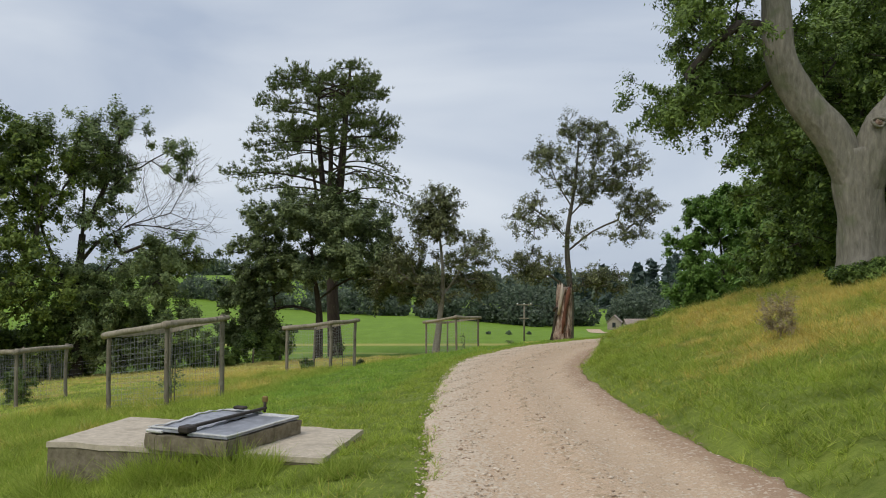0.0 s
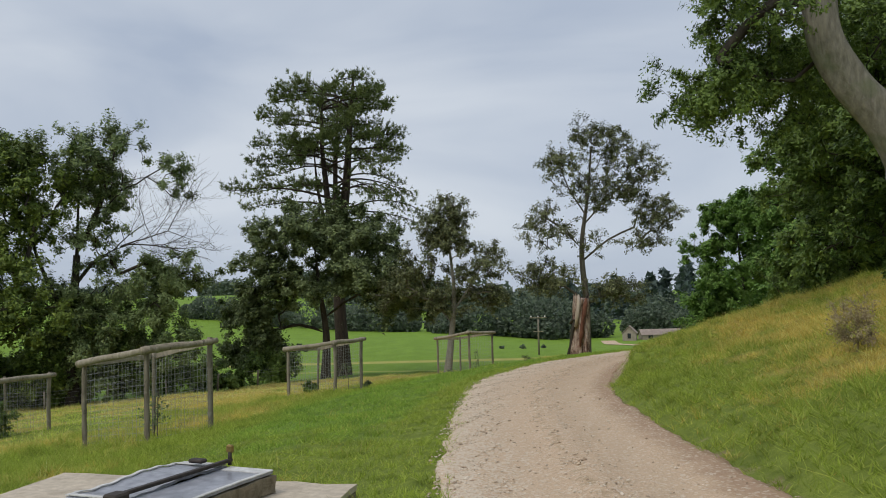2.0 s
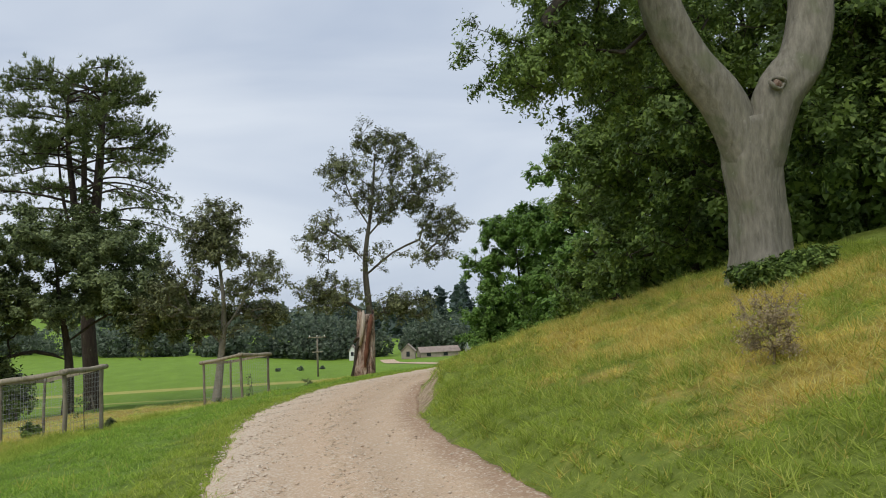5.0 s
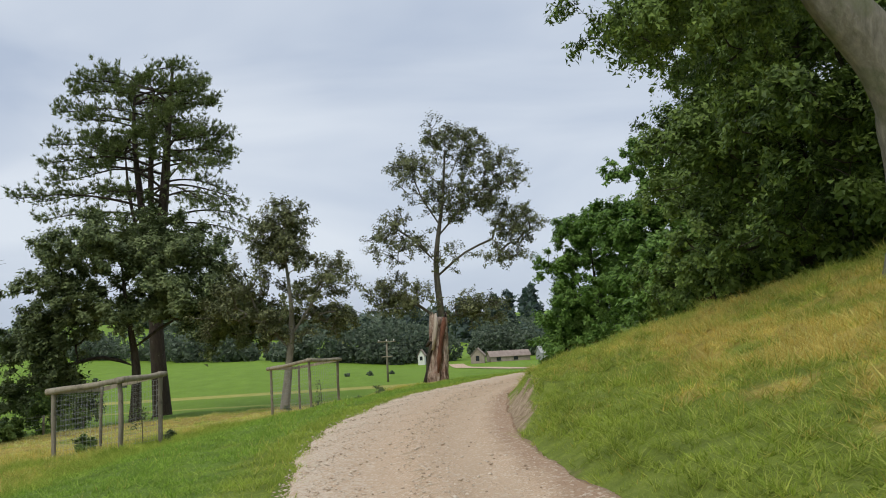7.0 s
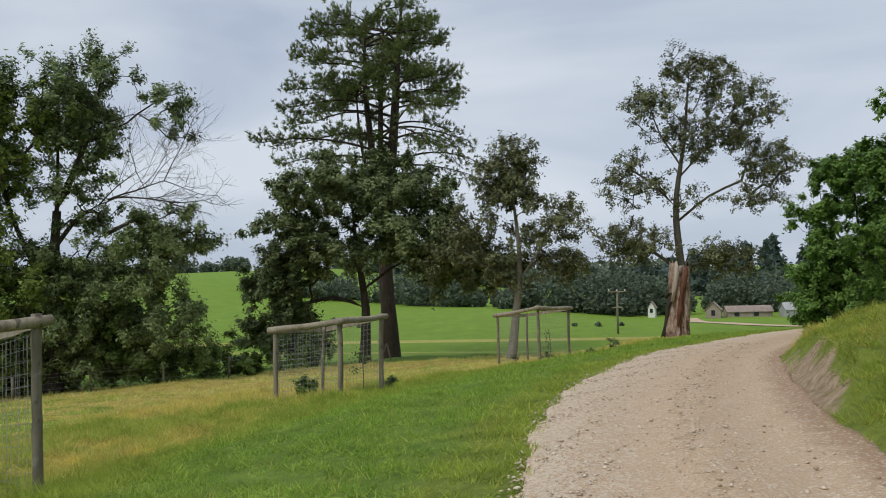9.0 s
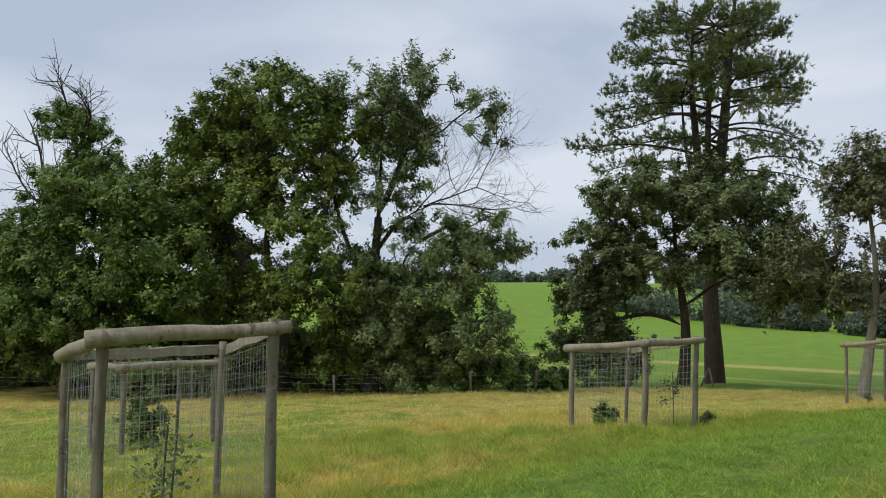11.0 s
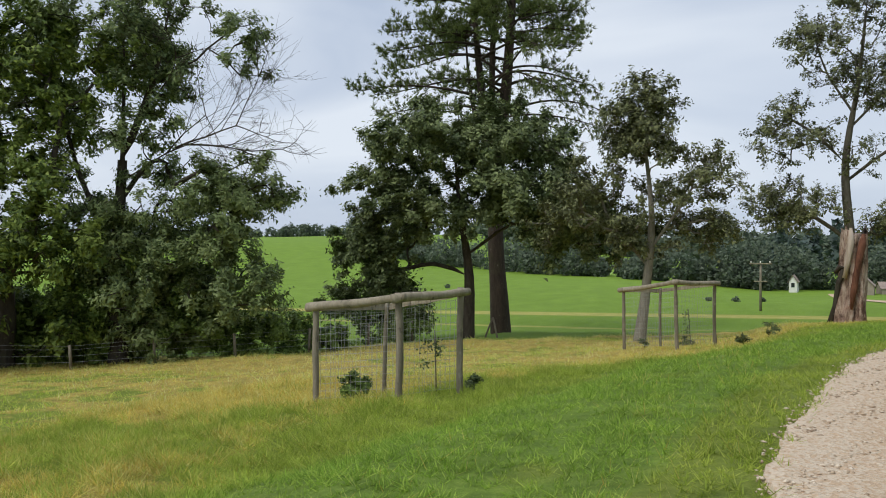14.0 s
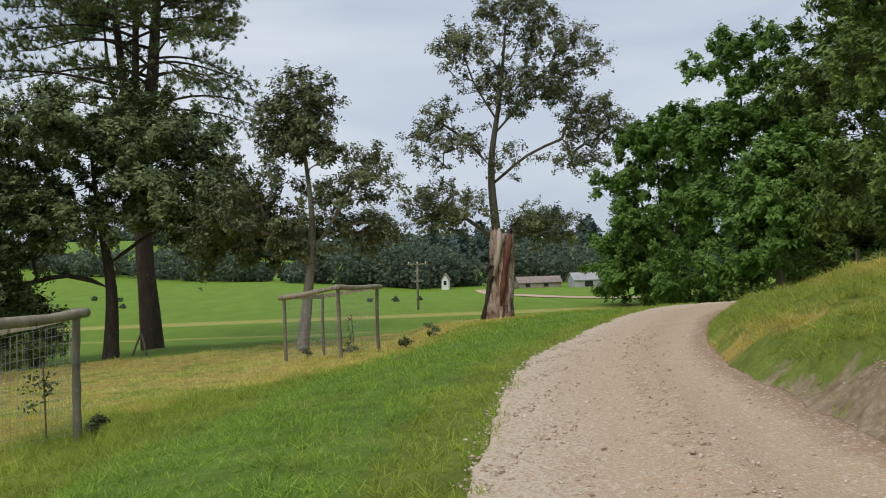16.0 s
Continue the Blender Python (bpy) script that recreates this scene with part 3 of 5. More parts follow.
def twig_mesh(name, c, d, length, r, mat):
    """One thin spike for each twig."""
    u = unit(np.cross(d, np.array([0.3, 0.5, 0.81])))
    w = np.cross(d, u)
    base = [c + r * (math.cos(t) * u + math.sin(t) * w) for t in (0, 2.094, 4.189)]
    v = np.stack(base + [c + d * length[:, None]], 1).reshape(-1, 3)
    f = np.array([(0, 1, 3), (1, 2, 3), (2, 0, 3)])
    return mesh_from(name, v, (f[None] + (np.arange(len(c)) * 4)[:, None, None]).reshape(-1, 3), mat)


def spray_leaves(name, c, d, length, per, size, mat, rng, slim=0.5, jitter=0.1, start=0.15, up=0.9, droop=0.05):
    """Leaves set along the twigs, each one folded flat facet."""
    n = len(c) * per
    f = rng.uniform(start, 1.08, n)
    dd = np.repeat(d, per, 0)
    p = np.repeat(c, per, 0) + dd * (f * np.repeat(length, per))[:, None] + rng.normal(0, jitter, (n, 3))
    p[:, 2] -= droop * f
    face = unit(dd + rng.normal(0, 0.45, (n, 3)) + np.array([0, 0, up * 0.5]))
    a = unit(np.cross(face, rng.normal(0, 1, (n, 3)) + dd * 0.5))
    b = np.cross(face, a)
    L = (size * rng.uniform(0.6, 1.4, n))[:, None]
    W = L * slim * rng.uniform(0.75, 1.25, (n, 1))
    v = np.stack([p - a * L * 0.45 - b * W * 0.2, p + b * W * 0.8 + a * L * 0.05, p + a * L * 0.6 - b * W * 0.25], 1).reshape(-1, 3)
    return mesh_from(name, v, np.arange(len(v)).reshape(-1, 3), mat)


def sprout(out, p, d, length, r, depth, rng, rise=0.1, fork=0.55):
    """A bare branch that forks and thins; its tubes are added to out."""
    pts, q, v = [np.array(p, float)], np.array(p, float), unit(np.array(d, float))
    for _ in range(4):
        v = unit(v + rng.normal(0, 0.1, 3) + np.array([0, 0, rise * 0.25]))
        q = q + v * length / 4
        pts.append(q)
    out.append((pts, np.linspace(r, r * 0.5, 5)))
    if depth:
        for f, k in ((0.3, 1), (0.5, 2), (0.75, 3), (1.0, 4), (1.0, 4)):
            if f < 0.4 and rng.uniform() < 0.4:
                continue
            side = rng.normal(0, fork, 3)
            sprout(out, pts[k], unit(v + side), length * rng.uniform(0.5, 0.8), max(0.006, r * (0.62 if f == 1.0 else 0.45)), depth - 1, rng, rise, fork)


def join_tubes(tubes, thick=0.06):
    vs, fs = [], []
    for pts, rad in tubes:
        v, f = tube(pts, rad, 8 if rad[0] > thick else 4 if rad[0] > 0.015 else 3, None, 0, False)
        fs += [tuple(i + len(vs) for i in t) for t in f]
        vs += v
    return vs, fs


def tree(name, x, y, stems, blobs, ends, twigs, per, reach, size, leaf, bark, trunk_r, label, seed, z=None, slim=0.5, up=0.9, lift=0.25, loose=0.5,
         bare=None, sag=0.08, category="tree", group="", shell=0.4, flare=0.2, tip=0.02, jitter=0.1, start=0.15, clump=6, wide=0.42, twig_r=0.008):
    """A tree with its foot at x, y; stems and crown lobes are given from the foot. Limbs reach to ends in the lobes, and each end carries twigs with leaves."""
    rng = np.random.RandomState(seed)
    z = gz(x, y) - 0.15 if z is None else z
    root = thing(name, pose(x, y, z), label, category, group)
    t, mid = clumps(blob_points(blobs, ends // clump, rng, shell), clump, wide, rng)
    t, mid = t[t[:, 2] > 0.15], mid[t[:, 2] > 0.15]
    pos, par, ns = grow(stems, t, rng, sag)
    obj("trunk", branch_mesh("trunk", pos, par, ns, trunk_r, bark, tip, flare), root)
    if bare is not None:
        out = []
        for p, d, length, r, depth in bare:
            sprout(out, p, d, length, r, depth, rng)
        v, f = join_tubes(out)
        obj("bare_limb", mesh_from("bare_limb", v, f, bark, True), root, "leafless grey limb")
    hub = np.array([*np.mean([s[-1][:2] for s in stems], 0), max(s[-1][2] for s in stems) * 0.6])
    c, d, L = sprays(t, mid - (0, 0, wide * 0.6), hub, twigs, reach, rng, lift, loose)
    obj("twig_spray", twig_mesh("twig_spray", c, d, L, twig_r, bark), root)["kind"] = "stuff"
    obj("crown", spray_leaves("crown", c, d, L, per, size, leaf, rng, slim, jitter, start, up), root)
    return root


# ---- trees at the field's edge ----
def pine_tree():
    """Several upright stems, bare limbs inside and flat shelves of needles at the limbs' ends."""
    x, y = -9.2, 64.2
    rng = np.random.RandomState(11)
    root = thing("pine_tree", pose(x, y, gz(x, y) - 0.15), "tall dark green pine with several bare upright stems", "tree")
    stems = [([(0, 0, 0), (-0.1, 0, 2), (-0.3, 0, 6), (-0.1, 0, 10), (0.35, 0, 14), (0.75, 0, 19), (1.1, 0, 22.8)], [0.62, 0.47, 0.42, 0.36, 0.29, 0.2, 0.07]),
             ([(-0.3, 0, 7), (-0.75, 0.1, 10), (-1.15, 0.2, 14), (-1.45, 0.1, 18), (-1.3, 0, 21.6)], [0.3, 0.27, 0.22, 0.15, 0.05]),
             ([(-0.3, 0, 8.5), (-0.4, -0.2, 12), (-0.35, -0.3, 16), (-0.1, -0.3, 20.5)], [0.22, 0.2, 0.16, 0.05]),
             ([(-0.2, 0, 9.5), (-1.4, 0.3, 12), (-1.9, 0.4, 14.5), (-2.1, 0.4, 17)], [0.14, 0.12, 0.1, 0.04])]
    tubes = []
    for pts, rad in stems:
        p = resample(np.array(pts, float), 0.5)
        tubes.append((p, np.interp(np.linspace(0, 1, len(p)), np.linspace(0, 1, len(rad)), rad)))
    vs, fs = join_tubes(tubes)
    obj("trunk", mesh_from("trunk", vs, fs, BARK_PINE, True), root)
    limbs, tc, td = [], [], []
    count = 76
    for k in range(count):
        f = ((k + rng.uniform(0, 1)) / count) ** 0.8
        z = 10.4 + 11.6 * f
        az = k * 2.4 + rng.uniform(-0.4, 0.4)
        ca, sa = math.cos(az), math.sin(az)
        left = np.interp(z, [10, 12, 13.5, 16, 19, 21, 22.5], [6.4, 9.2, 7.4, 7.2, 6.0, 4.6, 2.2])
        right = np.interp(z, [10, 12, 15, 19, 21, 22.5], [4.4, 5.6, 5.4, 4.6, 3.9, 2.0])
        far = (right if ca > 0 else left) * abs(ca) ** 1.5 + 4.2 * (1 - abs(ca) ** 1.5) * np.interp(z, [12, 20, 22.5], [1, 0.9, 0.4])
        far *= rng.choice([0.75, 0.92, 1.0]) * rng.uniform(0.9, 1.04)
        stem = tubes[rng.choice(4, p=[0.45, 0.25, 0.2, 0.1])][0]
        p0 = stem[np.argmin(np.abs(stem[:, 2] - z))]
        hang = 0.35 if (ca > 0.2 and z < 15.5) else 0.1
        rise = rng.uniform(0.1, 0.55)
        L = max(1.0, far - p0[0] * ca)
        pts = []
        wob = rng.normal(0, 0.05, 2)
        for g in np.linspace(0, 1, 9):
            pts.append(p0 + np.array([ca * L * g - sa * L * wob[0] * math.sin(g * 4), sa * L * g + ca * L * wob[0] * math.sin(g * 4), L * (rise * g - (rise * 0.6 + hang * 0.5) * g * g + wob[1] * 0.5 * math.sin(g * 5))]))
        pts = np.array(pts)
        limbs.append((pts, np.linspace(0.04 + 0.008 * L, 0.018, 9)))
        wispy = ca > 0.1 and z < 15
        along = np.gradient(pts, axis=0)
        for g in np.concatenate([np.linspace(0.5, 1.0, int(8 + L * 1.5)), [1.0, 1.0]]):
            q = np.array([np.interp(g, np.linspace(0, 1, 9), pts[:, i]) for i in range(3)])
            dirn = unit(along[min(8, int(g * 8))])
            side = np.cross(dirn, (0, 0, 1.0)) * rng.choice([-1, 1])
            reach = rng.uniform(0.35, 1.15) * (1.1 - 0.55 * abs(g - 0.75))
            dd = unit(side * rng.uniform(0.2, 1.0) + dirn * rng.uniform(0.3, 0.9) + np.array([0, 0, rng.uniform(-0.15, 0.75) - (0.8 if wispy else 0)]))
            e = q + dd * reach
            limbs.append(([q, (q + e) / 2 + rng.normal(0, 0.03, 3), e], np.array([0.018, 0.013, 0.008])))
            for h in ((0.55, 1.0) if wispy else (0.4, 0.7, 1.0) if z < 16.5 else (0.3, 0.55, 0.8, 1.0)):
                for _ in range(2):
                    tc.append(q + dd * reach * h + rng.normal(0, 0.17, 3))
                    td.append(unit(dd * 0.6 + np.array([0, 0, 0.5 if not wispy else -0.2]) + rng.normal(0, 0.3, 3)))
    vs, fs = join_tubes(limbs)
    obj("branchwork", mesh_from("branchwork", vs, fs, BARK_PINE, True), root)["kind"] = "stuff"
    tc, td = np.array(tc), np.array(td)
    per = 12
    c, d = np.repeat(tc, per, 0), unit(np.repeat(td, per, 0) + rng.normal(0, 0.5, (len(tc) * per, 3)))
    L = 0.3 * rng.uniform(0.7, 1.25, len(c))[:, None]
    b = unit(np.cross(d, rng.normal(0, 1, d.shape))) * 0.023
    v = np.stack([c - b, c + b, c + d * L], 1).reshape(-1, 3)
    obj("crown", mesh_from("crown", v, np.arange(len(v)).reshape(-1, 3), LEAF_PINE), root)


pine_tree()
tree("chestnut_tree", -8.75, 55.6, [[(0, 0, 0), (0.1, 0, 3), (-0.3, 0, 6), (-0.6, 0, 9)], [(0.1, 0, 3.0), (-1.6, 0, 3.6), (-4.4, 0, 3.0)], [(0, 0, 4.0), (2.2, -0.2, 5.4), (4.6, -0.5, 5.6)]],
     [(-1.2, 0, 9.0, 3.4, 3.2, 2.2, 7), (1.9, 0, 8.2, 2.8, 2.8, 2.2, 5), (-3.6, 0, 6.4, 2.3, 2.8, 1.8, 4), (3.7, -0.5, 6.2, 2.2, 2.5, 1.3, 5), (5.6, -1.0, 5.0, 1.6, 1.6, 0.9, 2), (-4.9, 0, 4.0, 1.8, 2.2, 1.7, 4), (-3.2, 0, 2.2, 2.0, 1.8, 1.4, 3), (-4.8, 0, 1.5, 1.7, 1.5, 1.2, 2), (0.4, 0, 6.4, 3.0, 2.8, 1.2, 3)],
     900, 8, 20, 0.58, 0.19, LEAF_CHESTNUT, BARK_DARK, 0.3, "broad dark-leaved tree standing before the pine", 12, wide=0.5)
tree("young_sycamore_tree", -0.7, 51.5, [[(0, 0, 0), (0.3, 0, 2.4), (0.5, 0, 5), (0.1, 0, 9)], [(0.35, 0, 3.0), (-1.2, 0, 5), (-1.6, 0, 6.5)], [(0.4, 0, 3.6), (1.5, 0, 5.2), (2.0, 0, 6)]],
     [(0.3, 0, 9.4, 0.9, 1.0, 0.8, 2), (0, 0, 8.1, 1.6, 1.5, 1.1, 4), (-1.5, 0, 6.3, 1.7, 1.6, 1.4, 4), (1.6, 0, 6.3, 1.8, 1.6, 1.4, 4), (0.5, 0, 4.4, 2.6, 1.5, 0.8, 2), (-2.8, 0, 5.0, 1.5, 1.2, 1.0, 2.5), (2.6, 0, 4.6, 1.3, 1.2, 0.7, 2)],
     600, 5, 11, 0.42, 0.148, LEAF_BROWNED, BARK_GREY, 0.22, "slender half-leafed tree with a pale trunk", 13, sag=-0.1, shell=0.25, start=0.4, jitter=0.08, clump=4, wide=0.26)
tree("thin_crowned_tree", 8.3, 62.5, [[(0, 0, 0), (0.1, 0, 4), (-0.1, 0, 8), (0.5, 0, 12), (0.9, 0, 16)], [(0.0, 0, 7.2), (1.8, 0, 8.6), (3.6, 0, 9.4)], [(-0.1, 0, 8.0), (-1.3, 0.2, 9.4), (-2.4, 0.2, 10.2)], [(0.2, 0, 9.8), (1.9, -0.2, 11.6), (3.3, 0, 12.8)], [(0.1, 0, 4.2), (-1.4, 0, 5.4), (-3.0, 0, 5.8)], [(0.2, 0, 10.5), (-0.9, 0, 12.4), (-1.4, 0, 14)]],
     [(1.0, 0, 16.0, 2.0, 1.8, 1.1, 3), (-1.2, 0, 13.6, 1.7, 1.8, 1.5, 3), (3.8, 0, 13, 2.0, 2, 1.6, 3), (-2.4, 0, 9.4, 1.8, 2, 1.5, 3), (5.0, 0, 10.4, 1.7, 2, 1.4, 3), (1.2, 0, 11.8, 2.4, 2, 1.6, 3), (-2.8, 0, 6.0, 2.4, 2, 1.0, 6), (2.4, 0, 5.0, 2.2, 2, 0.9, 4), (0, 0, 8.4, 1.6, 2, 1.2, 1.5), (4.2, 0, 8.6, 1.6, 1.5, 0.9, 2), (2.6, 0, 14.6, 2, 1.6, 1.2, 2.5)],
     860, 5, 11, 0.6, 0.15, LEAF_BROWNED, BARK_PALE, 0.3, "tall thin-crowned tree with many bare twigs", 14, sag=-0.1, shell=0.2, start=0.5, jitter=0.08, twig_r=0.011, clump=4, wide=0.3)

# ---- trees behind the meadow fence ----
GB = "trees behind the meadow fence"
dying = [((2.6, 0, 8.4), (1, 0.0, 0.3), 2.6, 0.045, 4), ((2.2, 0, 8.2), (0.9, 0.1, 0.75), 2.2, 0.035, 3), ((1.6, 0, 10.2), (0.7, -0.1, 1.0), 2.0, 0.04, 3), ((3.0, 0, 8.5), (1, -0.1, 0.05), 2.3, 0.045, 3), ((2.0, 0, 12.4), (0.5, 0.1, 1.0), 1.5, 0.03, 3)]
tree("ash_tree", -20.0, 45.6, [[(0, 0, 0), (-0.1, 0, 4), (0.2, 0, 8), (0.3, 0, 13)], [(0.0, 0, 6.2), (1.0, 0, 7.5), (2.2, 0, 8.2), (3.6, 0, 8.6)], [(0.0, 0, 4), (-2, 0, 8), (-3, 0, 12)], [(0.2, 0, 8), (1.6, 0, 11), (2.4, 0, 14)]],
     [(-0.5, 0, 13.2, 2.4, 2.6, 1.5, 5), (2.2, 0, 13.6, 1.3, 1.3, 1.2, 2), (1.0, 0, 11.6, 1.6, 2.0, 1.6, 3), (1.0, 0, 8.2, 1.8, 2.0, 1.2, 2), (5.2, 0.5, 6.9, 1.7, 1.6, 0.9, 2.5), (-3, 0, 11, 2.8, 3, 2.2, 5), (1.0, 0, 10.0, 1.6, 2.0, 1.4, 2), (3.8, 0, 5.8, 2.2, 2.0, 1.3, 3), (5.2, 0, 11.8, 0.9, 0.9, 1.1, 1.5), (-3, 0, 6.5, 2.8, 3, 2.2, 4), (4.8, 0, 3.6, 2.2, 1.8, 1.5, 4), (1.8, 0, 4.8, 2.2, 2, 1.6, 4), (2.2, 0, 2.4, 2.8, 2, 1.6, 5), (-1.5, 0, 2.6, 2.4, 2, 1.8, 4)],
     840, 7, 17, 0.6, 0.18, LEAF_ASH, BARK_DARK, 0.36, "tall ash tree with a dying bare side", 21, bare=dying, sag=-0.05, group=GB, slim=0.4, start=0.25)
tree("oak_tree", -24.2, 43.8, [[(0, 0, 0), (0.3, 0, 3), (-0.6, 0, 7), (0.4, 0, 12)], [(0.2, 0, 3), (2.4, 0, 7), (3.2, 0, 10)], [(0, 0, 4), (-2.6, 0, 7), (-4.4, 0, 10)]],
     [(0, 0, 13.2, 2.8, 3, 1.7, 5), (-3.6, 0.5, 12.6, 2.2, 2.4, 1.6, 4), (-6.4, 0.5, 10.2, 1.8, 2.4, 2.0, 4), (-7.8, 0.5, 7.4, 1.8, 2.2, 2.0, 3), (3.2, 0, 11.6, 2.4, 3, 2.0, 4), (-3.4, 0, 10, 2.8, 3, 2.2, 5), (1, 0, 8.6, 4, 3.2, 2.2, 5), (-5, 0, 6.4, 3.0, 3, 2.0, 4), (2, 0, 5.2, 3.8, 3, 1.8, 4), (-3, 0, 3.4, 3.6, 3, 1.8, 4), (1.5, 0, 2.0, 3.4, 2.5, 1.5, 2), (-5.5, 0, 1.8, 3.4, 2.5, 1.5, 3)],
     1000, 7, 20, 0.7, 0.2, LEAF_OAK_SUNLIT, BARK_DARK, 0.6, "dense rounded oak tree in full leaf", 22, group=GB, wide=0.5)
tree("hawthorn_tree", -31.0, 39.5, [[(0, 0, 0), (0, 0, 3.5), (0.4, 0, 8.0)]],
     [(1.2, 0, 8.6, 2.8, 3.0, 1.6, 4), (-0.5, 0, 6.8, 3.8, 3.5, 1.8, 5), (-3.5, 0, 5.0, 3.0, 3, 2.0, 4), (3.8, 0, 6.0, 3.4, 3, 2.4, 5), (0, 0, 3.0, 5.0, 3, 1.8, 5), (3.5, 0, 1.6, 4.0, 2.5, 1.3, 4)],
     700, 8, 19, 0.7, 0.2, LEAF_OAK, BARK_DARK, 0.35, "dense spreading dark green tree leafy to the ground", 23, group=GB)
antlers = [((-0.2, 0, 11), (-1, 0.1, 0.25), 3.4, 0.16, 3), ((-0.4, 0, 9.5), (-1, 0.2, 0.1), 4.4, 0.14, 3), ((0.3, 0, 13), (-0.5, 0, 0.8), 2.4, 0.1, 3), ((0.4, 0, 13), (0.5, 0, 0.8), 2.4, 0.1, 3), ((0.2, -1.2, 9.0), (0.4, -0.4, -0.3), 2.0, 0.09, 2)]
tree("ivy_covered_tree", -41.0, 45.0, [[(0, 0, 0), (0, 0, 5), (0.6, 0, 10), (0.2, 0, 15)], [(0.4, 0, 9), (-3, 0, 11.0), (-6, 0, 11.5)], [(0.4, 0, 10), (2, 0, 12.5), (4, 0, 13.5)]],
     [(0.4, 0, 10.5, 1.6, 1.5, 3.0, 6), (2.6, 0, 12.8, 2.4, 1.5, 1.5, 4), (-0.6, 0, 14.6, 1.8, 1.2, 0.9, 2), (-4, 0, 9, 2.4, 2, 1.2, 2), (-6.5, 0, 8.5, 2.6, 2, 1.4, 2.5), (0, 0, 4, 4.0, 3, 2.6, 4)],
     380, 8, 18, 0.6, 0.18, LEAF_OAK, BARK_DARK, 0.5, "old ivy-covered tree with bare antler branches", 24, group=GB, bare=antlers)
tree("hawthorn_tree", -36.5, 37.0, [[(0, 0, 0), (0, 0, 2.5), (0.4, 0, 6)]],
     [(0, 0, 6.4, 3.4, 3.5, 1.6, 5), (-3.5, 0, 4.6, 3.0, 3, 1.8, 4), (3.8, 0, 4.6, 3.0, 3, 2.0, 4), (0, 0, 2.8, 5.0, 3, 1.6, 4)],
     420, 8, 19, 0.68, 0.2, LEAF_OAK, BARK_DARK, 0.35, "low spreading dark green hawthorn tree", 25, group=GB)


def shrub(name, x, y, r, h, leaf, label, seed, category="shrub", ends=60, twigs=6, per=12, size=0.12, group="", bark=None):
    return tree(name, x, y, [[(0, 0, 0), (0.03, 0, h * 0.25)]], [(0, 0, h * 0.5, r * 0.85, r * 0.85, h * 0.38, 3), (r * 0.3, 0, h * 0.6, r * 0.55, r * 0.55, h * 0.3, 1)], ends, twigs, per, 0.3 * min(1.6, max(r, h * 0.7)), size,
                leaf, bark or BARK_DARK, 0.02, label, seed, category=category, group=group, z=gz(x, y) - 0.03, flare=0.0, tip=0.005, jitter=0.05 * max(0.6, r), twig_r=0.004, lift=0.5, clump=4, wide=0.16 * r)


for k, (x, y, r, h) in enumerate(((-17.4, 47.3, 2.0, 2.2), (-15.0, 48.2, 1.7, 1.7), (-20.8, 46.4, 1.6, 1.7), (-12.9, 49.3, 0.9, 0.9))):
    shrub("bramble_bush", x, y, r, h, LEAF_OAK, "dense dark bramble bush against the meadow fence", 100 + k, "bush", 110, 8, 15, 0.13, "brambles along the meadow fence")
for k, (x, y, r, h) in enumerate(((-17.9, 46.6, 1.7, 4.2), (-21.9, 45.9, 1.9, 4.0), (-25.6, 45.2, 2.2, 3.4), (-29.5, 43.6, 2.2, 3.2))):
    shrub("elder_bush", x, y, r, h, LEAF_OAK, "tall dark elder bush beneath the trees", 130 + k, "bush", 170, 7, 16, 0.17, "elders beneath the trees")
shrub("laurel_bush", -12.0, 54.0, 1.9, 2.2, LEAF_OAK, "dark glossy bush beneath the broad tree", 105, "bush", 110, 8, 15, 0.14)
shrub("dock_plant", 7.7, 14.75, 0.42, 0.8, LEAF_DRY, "dried brown seeding dock plant on the bank", 106, "plant", 72, 6, 6, 0.032, bark=LEAF_DRY)
shrub("bank_shrub", 11.5, 20.9, 0.6, 0.6, LEAF_OAK, "low dark green shrub at the foot of the forked tree", 107, "shrub", 150, 8, 14, 0.085)
shrub("bank_shrub", 12.3, 20.7, 0.55, 0.4, LEAF_OAK, "low dark green shrub at the foot of the forked tree", 108, "shrub", 100, 8, 14, 0.085)
shrub("guard_shrub", -4.1, 31.6, 0.27, 0.55, LEAF_OAK, "small dark shrub inside a tree guard", 109, "shrub", 34, 7, 10, 0.065)
shrub("guard_shrub", -12.3, 26.7, 0.5, 1.15, LEAF_OAK, "bushy young evergreen inside a tree guard", 110, "shrub", 60, 8, 14, 0.07)
for k, (x, y, r, h) in enumerate(((2.9, 46.6, 0.25, 0.45), (3.7, 47.3, 0.3, 0.6), (1.2, 47.2, 0.22, 0.5), (-0.2, 47.0, 0.2, 0.4), (-2.2, 32.6, 0.17, 0.35))):
    shrub("weed_clump", x, y, r, h, LEAF_CHESTNUT, "rough clump of weeds in long grass", 120 + k, "weeds", 22, 5, 7, 0.06, "weeds along the verge")


